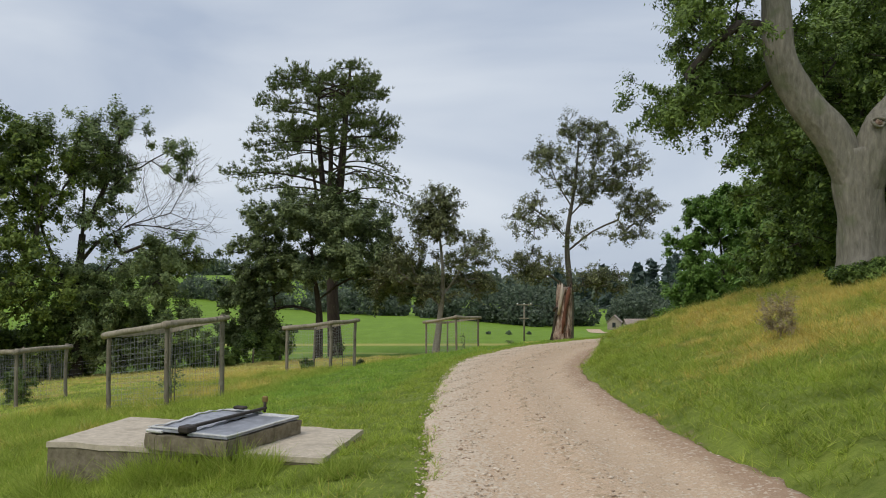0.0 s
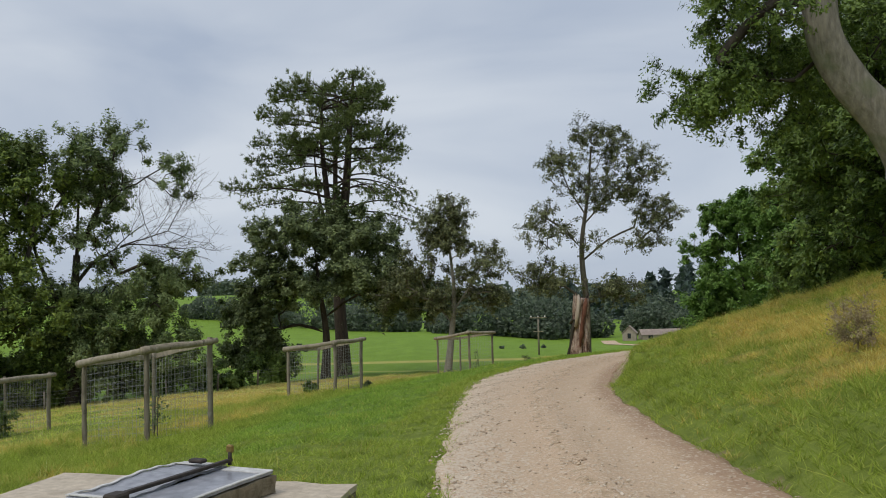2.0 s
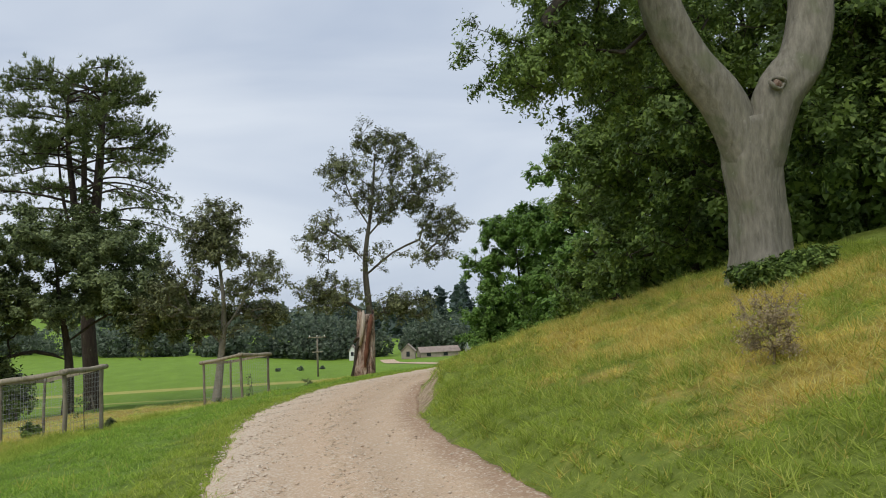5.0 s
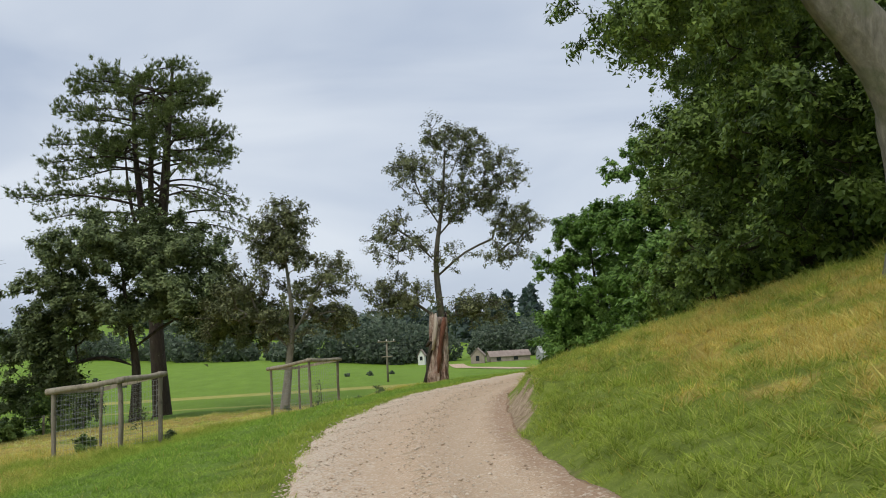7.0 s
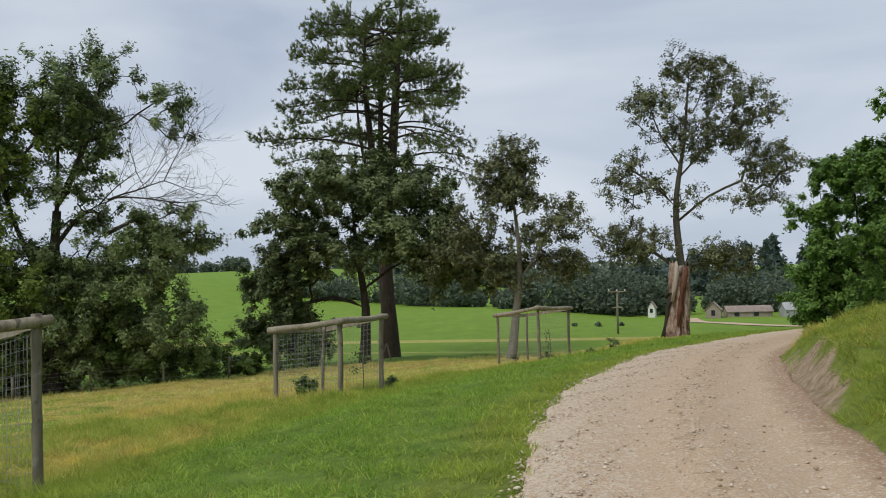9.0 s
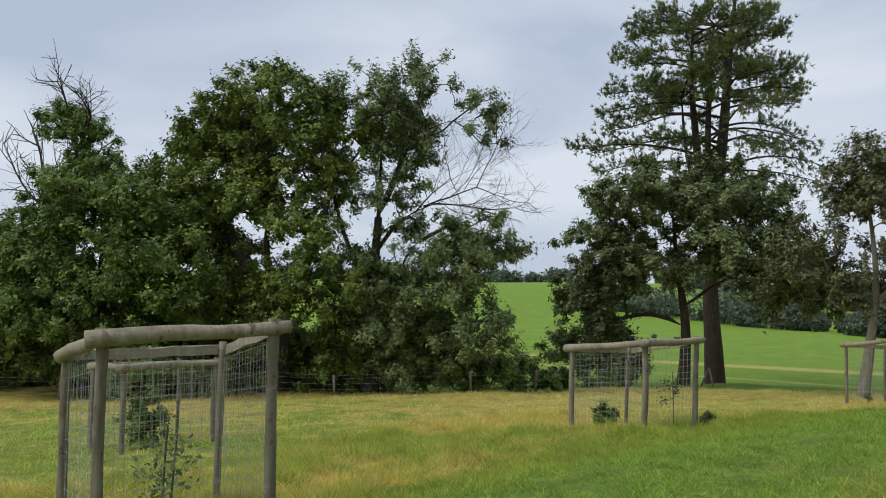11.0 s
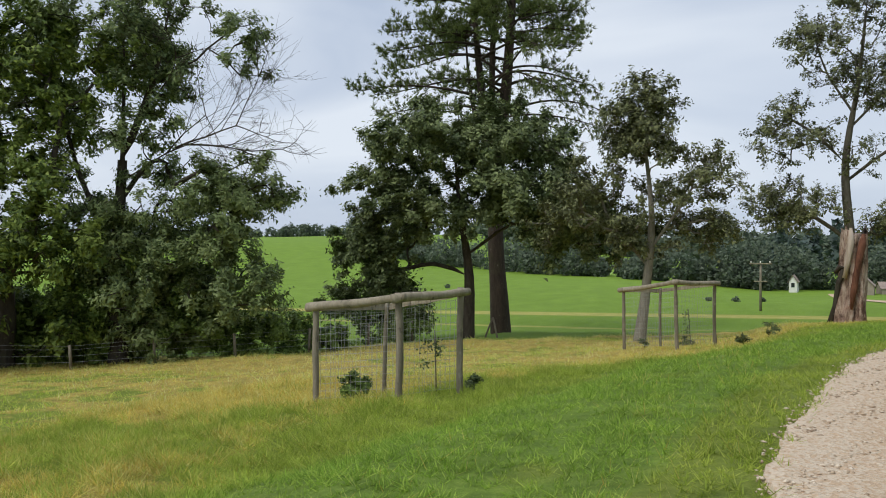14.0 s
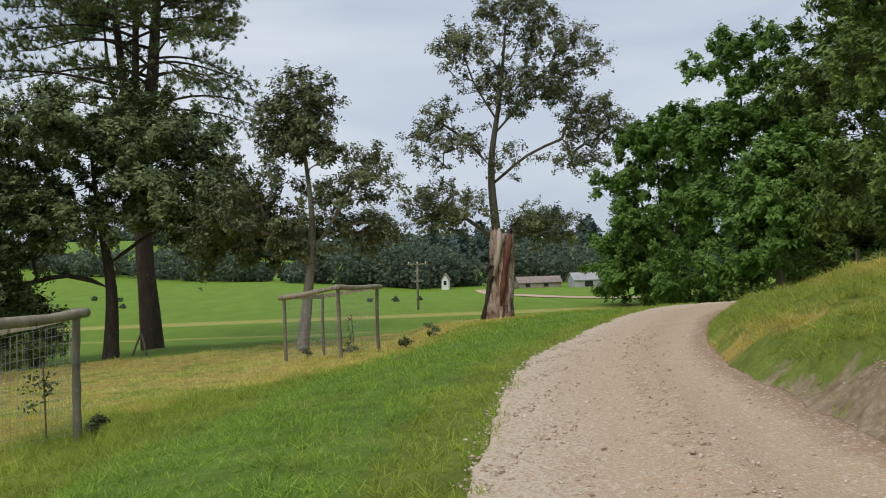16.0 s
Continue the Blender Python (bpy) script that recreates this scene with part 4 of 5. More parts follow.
# ---- old forked tree on the bank ----
def forked_tree():
    x, y = 12.28, 22.2
    z = gz(x, y) - 0.2
    root = thing("beech_tree", pose(x, y, z), "huge grey-barked tree forking low on the grassy bank", "tree")
    rng = np.random.RandomState(5)

    def limb(pts, radii, name, label=""):
        p = resample(np.array(pts, float), 0.14)
        r = np.interp(np.linspace(0, 1, len(p)), np.linspace(0, 1, len(radii)), radii)
        v, f = tube(p, r, 36, rng, 0.01)
        v = np.array(v)
        ang = np.tile(np.arange(36), len(p)) * 2 * math.pi / 36
        h = np.repeat(p[:, 2], 36)
        cen = np.repeat(p, 36, 0)
        k = 1 + 0.06 * np.sin(ang * 3 + h * 0.6) + 0.035 * np.sin(ang * 7 - h * 1.1) + 0.018 * np.sin(h * 5 + ang * 2) + 0.012 * np.sin(ang * 15 + h * 2.3)
        v = cen + (v - cen) * k[:, None]
        return obj(name, mesh_from(name, v, f, BARK_GREY, True), root, label)

    limb([(0, 0, -0.3), (-0.05, 0, 0.5), (-0.15, -0.1, 1.6), (-0.3, -0.2, 2.7), (-0.4, -0.3, 3.3)], [0.84, 0.62, 0.55, 0.57, 0.5], "trunk")
    limb([(-0.15, -0.1, 1.0), (-0.3, -0.2, 2.2), (-0.85, -0.35, 3.5), (-1.55, -0.4, 4.4), (-2.1, -0.5, 5.4), (-2.2, -0.5, 6.6), (-2.25, -0.5, 8.0), (-2.6, -0.4, 10.5)], [0.25, 0.44, 0.44, 0.4, 0.36, 0.32, 0.29, 0.2], "limb")
    limb([(-0.1, -0.1, 1.0), (-0.12, -0.25, 2.2), (0.2, -0.5, 3.6), (0.75, -0.6, 4.35), (1.05, -0.6, 5.3), (1.15, -0.5, 6.8), (1.4, -0.4, 10)], [0.25, 0.44, 0.46, 0.42, 0.37, 0.34, 0.22], "limb")
    rim = [(0.2 * math.cos(a) * (1 + 0.15 * math.sin(3 * a)), -0.03 * math.sin(2 * a), 0.15 * math.sin(a)) for a in np.linspace(0, 2 * math.pi, 18)]
    s = tube_part("scar_rim", rim, 0.05, BARK_GREY, root, 8, rng, 0.25, "swollen rim of a healed branch scar")
    s.location = (0.0, -0.93, 3.8)
    s.scale = (0.75, 1, 0.75)
    sc = bmesh.new()
    bmesh.ops.create_icosphere(sc, subdivisions=2, radius=0.17)
    for v in sc.verts:
        v.co *= 1 + 0.18 * math.sin(v.co.x * 23 + v.co.z * 17)
        v.co.y *= 0.35
        v.co.z *= 0.75
    s2 = part("hollow", sc, DEADWOOD, root, "dark hollow of a lost branch", True)
    s2.location = (0.0, -0.9, 3.8)
    s2.scale = (0.75, 1, 0.75)
    stems = [[(-2.2, -0.5, 6.6), (-2.35, -0.4, 8.5), (-2.8, -0.4, 11)], [(1.15, -0.5, 6.8), (1.5, -0.4, 11)], [(-2.2, -0.5, 6.2), (-3.2, -0.4, 6.4), (-4.4, -0.2, 5.2)]]
    blobs = [(-3.7, 0, 6.5, 1.4, 2.0, 1.3, 6), (-4.5, 0.3, 4.5, 0.9, 1.4, 0.6, 3), (-2.6, 1.2, 5.2, 1.4, 1.0, 1.2, 4), (-2.6, 0.5, 8.8, 2.0, 2.4, 1.6, 6), (-3.9, 0, 8.2, 1.0, 1.5, 1.0, 2), (-2.5, 0.5, 11, 2.6, 2.5, 1.6, 4), (1.0, 1, 11, 3.5, 3, 2.2, 4), (3.6, 1.5, 8.5, 3.0, 2.5, 2.4, 4), (-1.6, 2.6, 6.6, 2.0, 1.2, 1.6, 3)]
    t, mid = clumps(blob_points(blobs, 150, rng, 0.4), 4, 0.3, rng)
    pos, par, ns = grow(stems, t, rng, 0.3)
    obj("bough", branch_mesh("bough", pos, par, ns, 0.2, BARK_DARK, 0.008, 0.0), root)
    c, d, L = sprays(t, mid, (-1.0, 1.0, 7.0), 5, 0.5, rng, -0.1, 0.6)
    obj("twig_spray", twig_mesh("twig_spray", c, d, L, 0.004, BARK_DARK), root)["kind"] = "stuff"
    obj("crown", spray_leaves("crown", c, d, L, 28, 0.105, LEAF_OAK, rng, 0.42, 0.055, 0.1, 0.8, 0.1), root)


forked_tree()

# ---- the wood on the bank ----
WOOD = [(25.4, 86.0, 15.5, 5.4, LEAF_BRIGHT), (28.6, 77.5, 20.0, 6.3, LEAF_BRIGHT), (33.5, 71.0, 22.0, 6.5, LEAF_OAK), (31.0, 64.0, 15.0, 5.0, LEAF_OAK), (37.5, 62.0, 17.0, 6.0, LEAF_OAK), (24.0, 64.0, 10.0, 2.6, LEAF_BRIGHT),
        (20.5, 43.5, 13.5, 4.8, LEAF_OAK), (18.8, 37.5, 13.5, 4.6, LEAF_OAK), (18.0, 31.5, 12.0, 4.4, LEAF_OAK), (19.5, 26.0, 12.0, 4.6, LEAF_OAK), (22.5, 20.0, 13.0, 5.0, LEAF_OAK),
        (26.5, 32.0, 15.0, 5.5, LEAF_OAK), (27.0, 42.0, 15.0, 5.5, LEAF_OAK), (26.0, 12.5, 13.0, 5.0, LEAF_OAK), (27.0, 23.0, 15.0, 5.0, LEAF_OAK)]
for k, (x, y, h, r, leaf) in enumerate(WOOD):
    low = 0.16 if k != 5 else 0.5
    rr = np.random.RandomState(900 + k)
    j = rr.uniform(0.8, 1.2, 6)
    tree("woodland_tree", x, y, [[(0, 0, 0), (0.2, 0.1, h * 0.35), (-0.2, 0, h * 0.8)], [(0.1, 0, h * 0.25), (-r * 0.3, 0, h * 0.55), (-r * 0.4, 0, h * 0.7)]],
         [(0, 0, h * 0.86, r * 0.55 * j[0], r * 0.6, h * 0.12, 4), (-r * 0.42, 0, h * 0.64, r * 0.5 * j[1], r * 0.6, h * 0.14, 5), (r * 0.42, 0, h * 0.62, r * 0.5 * j[2], r * 0.6, h * 0.14, 3), (-r * 0.5, -r * 0.2, h * 0.38, r * 0.5 * j[3], r * 0.55, h * 0.13, 5), (r * 0.3, r * 0.2, h * 0.38, r * 0.5 * j[4], r * 0.55, h * 0.13, 3), (-0.35 * r, -0.1 * r, h * low, r * 0.65 * j[5], r * 0.65, h * 0.1, 5)],
         *((720, 7, 20, 0.85, 0.28) if k < 3 else (560, 7, 19, 0.66, 0.19) if 5 < k < 11 else (260, 7, 16, 0.8, 0.3) if k < 6 else (170, 7, 16, 0.8, 0.32)), leaf, BARK_DARK if k != 5 else BARK_PALE, 0.3, "leafy woodland edge tree with branches near the ground" if k != 5 else "slim pale-trunked tree at the wood's edge", 40 + k, group="trees of the wood on the bank", wide=0.6, clump=8)


# ---- far woods ----
def belt(name, label, seed, spots, size, height, leaf, per=70, cone=False):
    rng = np.random.RandomState(seed)
    cs = []
    for x, y in spots:
        h = height * rng.uniform(0.45, 1.25)
        z = gz(x, y)
        if cone:
            f = rng.uniform(0, 1, per)
            a = rng.uniform(0, 6.28, per)
            rad = (1 - f) * h * 0.2 * rng.uniform(0.6, 1, per)
            pts = np.stack([x + rad * np.cos(a), y + rad * np.sin(a), z + f * h], 1)
        else:
            d = rng.normal(0, 1, (per, 3))
            d /= np.linalg.norm(d, axis=1)[:, None]
            d[:, 2] = d[:, 2] * 0.5 + 0.5
            pts = np.array([x, y, z]) + d * np.array([h * 0.55, h * 0.55, h]) * rng.uniform(0.75, 1.0, (per, 1))
        cs.append(pts)
    me = leaves_mesh(name, np.concatenate(cs), 2, size * 0.35, size, leaf, rng, 0.4, 0.8, 0.8, 0.0, True)
    return tagged(obj(name, me), label, "woodland", kind="stuff")


def line_spots(a, b, n, wide, seed):
    r = np.random.RandomState(seed)
    return [(a[0] + (b[0] - a[0]) * k + r.uniform(-wide, wide), a[1] + (b[1] - a[1]) * k + r.uniform(-wide, wide)) for k in np.linspace(0, 1, n)]


belt("far_hedge", "far hedgerow of rounded green trees across the field", 61, line_spots((-75, 215), (-10, 170), 34, 5, 1) + line_spots((-10, 168), (8, 172), 10, 4, 2), 0.62, 5.5, LEAF_FAR_HAZE, 330)
belt("valley_trees", "clumps of trees beside the farm buildings", 62, line_spots((5, 172), (22, 178), 12, 4, 3) + line_spots((24, 190), (75, 180), 24, 8, 4), 0.62, 8, LEAF_FAR_HAZE, 420)
belt("far_wood", "dark wooded ridge along the horizon", 63, line_spots((-900, 900), (-60, 760), 130, 25, 5) + line_spots((-90, 430), (60, 380), 60, 20, 6), 3.0, 13, LEAF_FAR_HAZE, 130)
belt("conifer_wood", "dark conifer plantation on the far hill", 64, line_spots((30, 330), (190, 260), 120, 26, 7), 2.2, 15, LEAF_CONIFER_HAZE, 80, True)
belt("undergrowth", "dark undergrowth beneath the trees", 66, line_spots((24.5, 85), (29.5, 64), 16, 1.5, 11) + line_spots((29, 82), (36, 60), 16, 2.0, 12) + line_spots((21.5, 46), (17.5, 27), 20, 1.0, 13) + line_spots((17.5, 27), (24, 12), 14, 1.0, 14) + line_spots((-43, 38), (-20.5, 47.5), 30, 0.9, 15) + line_spots((-40, 42), (-24, 49), 16, 1.2, 16), 0.26, 2.3, LEAF_OAK, 330)
belt("field_bushes", "a few small lone bushes in the crop field", 65, [(-22, 105), (-24, 108), (-26, 118), (2, 104), (4.5, 103), (7, 105), (-30, 122)], 0.22, 0.55, LEAF_FAR_HAZE, 50)


# ---- dead trunk ----
def dead_trunk():
    x, y = 7.1, 54.3
    z = gz(x, y) - 0.15
    root = thing("dead_tree_trunk", pose(x, y, z), "broken hollow dead tree trunk of reddish bare wood", "dead tree")
    rng = np.random.RandomState(3)
    sides, rowsn, H = 64, 64, 3.95
    verts, faces = [], []
    for i in range(rowsn):
        f = i / (rowsn - 1)
        for k in range(sides):
            a = 2 * math.pi * k / sides
            ca, sa = math.cos(a), math.sin(a)
            top = H * (0.92 + 0.05 * math.sin(a * 2 + 0.8) + 0.05 * noise.noise((ca * 3, sa * 3, 1.0)) + 0.09 * noise.noise((ca * 7, sa * 7, 4.0)))
            r = 0.15 * (1 - f) ** 2.5 + 0.5 - 0.05 * f
            r *= 1 + 0.2 * noise.noise((ca * 1.6, sa * 1.6, f * 1.6)) + 0.2 * noise.noise((ca * 4.5, sa * 4.5, f * 2.2 + 7)) + 0.1 * noise.noise((ca * 11, sa * 11, f * 4 + 3))
            r *= 1 - 0.5 * math.exp(-((a - 4.95) / 0.2) ** 2) * (0.3 + 0.7 * math.sin(f * 3.0)) - 0.35 * math.exp(-((a - 4.1) / 0.16) ** 2) * math.exp(-((f - 0.45) / 0.3) ** 2)
            verts.append((r * ca + 0.3 * f + 0.05 * math.sin(f * 5), r * sa * 0.85, f * top))
    for i in range(rowsn - 1):
        for k in range(sides):
            a, b = i * sides + k, i * sides + (k + 1) % sides
            faces.append((a, b, b + sides, a + sides))
    faces.append(tuple(range((rowsn - 1) * sides, rowsn * sides)))
    obj("trunk", mesh_from("trunk", verts, faces, DEADWOOD, True), root)
    tube_part("splintered_wood", [(-0.2, -0.42, 1.9), (-0.08, -0.42, 2.6), (0.02, -0.4, 3.3), (0.04, -0.36, 3.85)], [0.08, 0.12, 0.12, 0.05], DEADWOOD_PALE, root, 12, rng, 0.3, "pale splintered heartwood")
    # solid strand for the cavity: red rotten wood with its shade in the colour
    tube_part("hollow", [(0.02, -0.47, 0.7), (0.12, -0.47, 1.5), (0.26, -0.42, 2.4), (0.44, -0.34, 3.2), (0.5, -0.28, 3.6)], [0.05, 0.11, 0.12, 0.13, 0.07], ROTTEN_SHADE, root, 12, rng, 0.35, "red rotten wood, darkened to show a hollow's shade")
    tube_part("bark_burr", [(-0.5, -0.25, 2.1), (-0.36, -0.38, 2.35), (-0.22, -0.4, 2.3)], [0.07, 0.1, 0.06], BARK_DARK, root, 10, rng, 0.3)
    tube_part("bark_flap", [(-0.66, -0.08, 0.0), (-0.5, -0.22, 0.8), (-0.4, -0.3, 1.7), (-0.2, -0.36, 2.2), (-0.1, -0.38, 2.35)], [0.14, 0.09, 0.08, 0.12, 0.04], BARK_DARK, root, 12, rng, 0.3)


dead_trunk()


# ---- tree guards ----
def netting(name, fa, fb, a, b, rng, parent):
    vs, fs, lines = [], [], []
    for i in range(13):
        g = 0.06 + 0.86 * i / 12
        lines.append((fa + (a - fa) * g, fb + (b - fb) * g))
    cnt = max(4, int(np.linalg.norm((b - a)[:2]) / 0.11))
    for i in range(1, cnt):
        g = i / cnt
        lo, hi = fa + (fb - fa) * g, a + (b - a) * g
        lines.append((lo + (hi - lo) * 0.06, lo + (hi - lo) * 0.93))
    for p, q2 in lines:
        mid = (p + q2) / 2 + rng.normal(0, 0.012, 3)
        v, f = tube([p, mid, q2], 0.0022, 3, None, 0, False)
        fs += [tuple(i + len(vs) for i in t) for t in f]
        vs += v
    obj(name, mesh_from(name, vs, fs, WIRE), parent, "thin galvanised wire netting")


def tree_guard(corners, tops, label, seed):
    """Four posts round a young tree, with top rails and wire netting; corners in the world, the third the tallest."""
    rng = np.random.RandomState(seed)
    cx, cy = np.mean([c[0] for c in corners]), np.mean([c[1] for c in corners])
    z0 = gz(cx, cy)
    root = thing("tree_guard", pose(cx, cy, z0), label, "tree guard", "tree guards in the meadow")
    feet = [np.array([x - cx, y - cy, gz(x, y) - z0]) for x, y in corners]
    heads = [np.array([f[0] + rng.normal(0, 0.03), f[1] + rng.normal(0, 0.03), t - z0]) for f, t in zip(feet, tops)]
    for k, (f, h) in enumerate(zip(feet, heads)):
        m = f + (h - f) * 0.5 + rng.normal(0, 0.02, 3)
        r = (0.055 if k != 3 else 0.042) * rng.uniform(0.95, 1.1)
        tube_part("post", resample(np.array([f - (0, 0, 0.2), m, h + (0, 0, 0.07)]), 0.15), r, TIMBER, root, 11, rng, 0.13)
    for k in range(4):
        a, b = heads[k], heads[(k + 1) % 4]
        d = (b - a) / np.linalg.norm(b - a)
        side = np.array([d[1], -d[0], 0]) * 0.07
        thick = 0.075 if k < 2 else 0.045
        n = 9
        line = [a - d * 0.16 + (b - a + d * 0.32) * t + side * 0.6 + np.array([0, 0, 0.012 * math.sin(t * 7 + seed) - 0.02]) for t in np.linspace(0, 1, n)]
        if k > 1:
            mid, yaw, pitch = (a + b) / 2 + side * 0.6 - (0, 0, 0.03), math.degrees(math.atan2(d[1], d[0])), -math.degrees(math.asin(d[2]))
            bm = box_bm(np.linalg.norm(b - a) + 0.12, 0.035, 0.115, pose(*mid, 0, pitch, yaw), 0)
            bmesh.ops.subdivide_edges(bm, edges=[e for e in bm.edges if e.calc_length() > 0.5], cuts=8)
            for v in bm.verts:
                v.co.z += rng.normal(0, 0.006)
            part("rail", bm, TIMBER_PALE, root, "pale sawn board rail")
            netting("wire_netting", feet[k], feet[(k + 1) % 4], a, b, rng, root)
            continue
        tube_part("rail", line, thick * (1.08 - 0.2 * np.linspace(0, 1, n)) * rng.uniform(0.95, 1.05, n), TIMBER_PALE, root, 12, rng, 0.08)
        netting("wire_netting", feet[k], feet[(k + 1) % 4], a, b, rng, root)
    return root


G3 = [(-4.77, 31.57), (-3.06, 31.08), (-2.36, 32.3), (-4.11, 33.16)]
G2 = [(-6.45, 20.65), (-4.64, 19.73), (-3.78, 21.1), (-5.5, 22.05)]
G4 = [(-0.78, 46.2), (0.95, 44.6), (2.06, 45.9), (0.33, 47.2)]
G1 = [(-13.54, 26.34), (-11.75, 25.69), (-11.1, 27.48), (-12.9, 28.1)]
TOPS = ((-1.2, -1.08, -1.04, -1.2), (-0.3, 0.0, 0.1, -0.25), (-0.62, -0.41, -0.37, -0.7), (-0.95, -0.63, -0.7, -1.0))
for k, (c, up) in enumerate(zip((G1, G2, G3, G4), TOPS)):
    tree_guard(c, up, "square timber tree guard with pale top rails and wire netting", 30 + k)


def sapling(x, y, h, leaf, label, seed, n=10):
    rng = np.random.RandomState(seed)
    root = thing("sapling", pose(x, y, gz(x, y)), label, "sapling", "saplings in the tree guards")
    lean = rng.normal(0, 0.06, 2)
    line = [(0, 0, -0.05), (lean[0] * 0.4, lean[1] * 0.4, h * 0.5), (lean[0], lean[1], h)]
    tube_part("stem", resample(np.array(line), 0.15), 0.012, BARK_PALE, root, 6, rng, 0.1)
    t = np.stack([rng.normal(0, 0.12, n) + lean[0], rng.normal(0, 0.12, n) + lean[1], rng.uniform(h * 0.35, h, n)], 1)
    obj("crown", leaves_mesh("crown", t, 12, 0.07, 0.075, leaf, rng, 0.3, 0.5, 1.0), root)["kind"] = "stuff"


sapling(-4.8, 20.6, 1.1, LEAF_PALE, "thin sapling with pale silvery leaves", 141)
sapling(-5.0, 20.9, 0.95, LEAF_PALE, "thin sapling with pale silvery leaves", 142)
sapling(-2.85, 32.5, 1.1, LEAF_CHESTNUT, "thin dark-leaved sapling beside a guard post", 143)
sapling(1.3, 46.9, 1.3, LEAF_CHESTNUT, "thin dark-leaved sapling beside a guard post", 144)


# ---- field fence ----
def fence():
    line = resample(np.array([(-38, 34.0), (-31, 36.4), (-26.5, 39.8), (-22.5, 42.4), (-19.8, 43.4), (-16.4, 45.2), (-13.7, 47.3), (-11.4, 51.0), (-10.6, 53.5)], float), 0.4)
    s = np.concatenate([[0], np.cumsum(np.linalg.norm(np.diff(line, axis=0), axis=1))])
    spots = [np.array([np.interp(v, s, line[:, 0]), np.interp(v, s, line[:, 1])]) for v in np.arange(0, s[-1], 2.9)]
    o = spots[0]
    z0 = gz(*o)
    root = thing("field_fence", pose(o[0], o[1], z0), "low grey post and wire stock fence along the meadow", "fence")
    rng = np.random.RandomState(8)
    tops = []
    for p in spots:
        z = gz(*p) - z0
        h = rng.uniform(0.85, 1.05)
        b = np.array([p[0] - o[0], p[1] - o[1], z])
        t = b + np.array([rng.normal(0, 0.03), rng.normal(0, 0.03), h])
        tube_part("post", [b - (0, 0, 0.2), (b + t) / 2, t], 0.055, TIMBER, root, 8, rng, 0.06)
        tops.append((b, t))
    for lv in (0.3, 0.55, 0.8, 0.95):
        tube_part("wire", [b + (t - b) * lv for b, t in tops], 0.004, WIRE, root, 3)


fence()
for k, (x, y, h) in enumerate(((14.4, 24.6, 0.75), (16.2, 21.6, 0.9), (17.2, 45.4, 0.95))):
    rng = np.random.RandomState(60 + k)
    r = thing("fence_post", pose(x, y, gz(x, y)), "old grey fence post on the grassy bank", "fence post", "posts on the bank")
    tube_part("post", [(0, 0, -0.2), (0.01, 0, h * 0.5), (0.03, 0.01, h)], 0.065, TIMBER, r, 9, rng, 0.06)


for k, (a, b) in enumerate((((-8.1, 56.2), (-7.75, 56.5)), ((-7.45, 56.2), (-7.75, 56.5)))):
    rng = np.random.RandomState(70 + k)
    r = thing("stake", pose(a[0], a[1], gz(*a)), "short leaning wooden stake beside the dark tree", "stake", "leaning stakes by the trees")
    tube_part("post", [(0, 0, -0.1), ((b[0] - a[0]) * 0.5, (b[1] - a[1]) * 0.5, 0.45), (b[0] - a[0], b[1] - a[1], 0.95)], 0.045, TIMBER, r, 8, rng, 0.06)


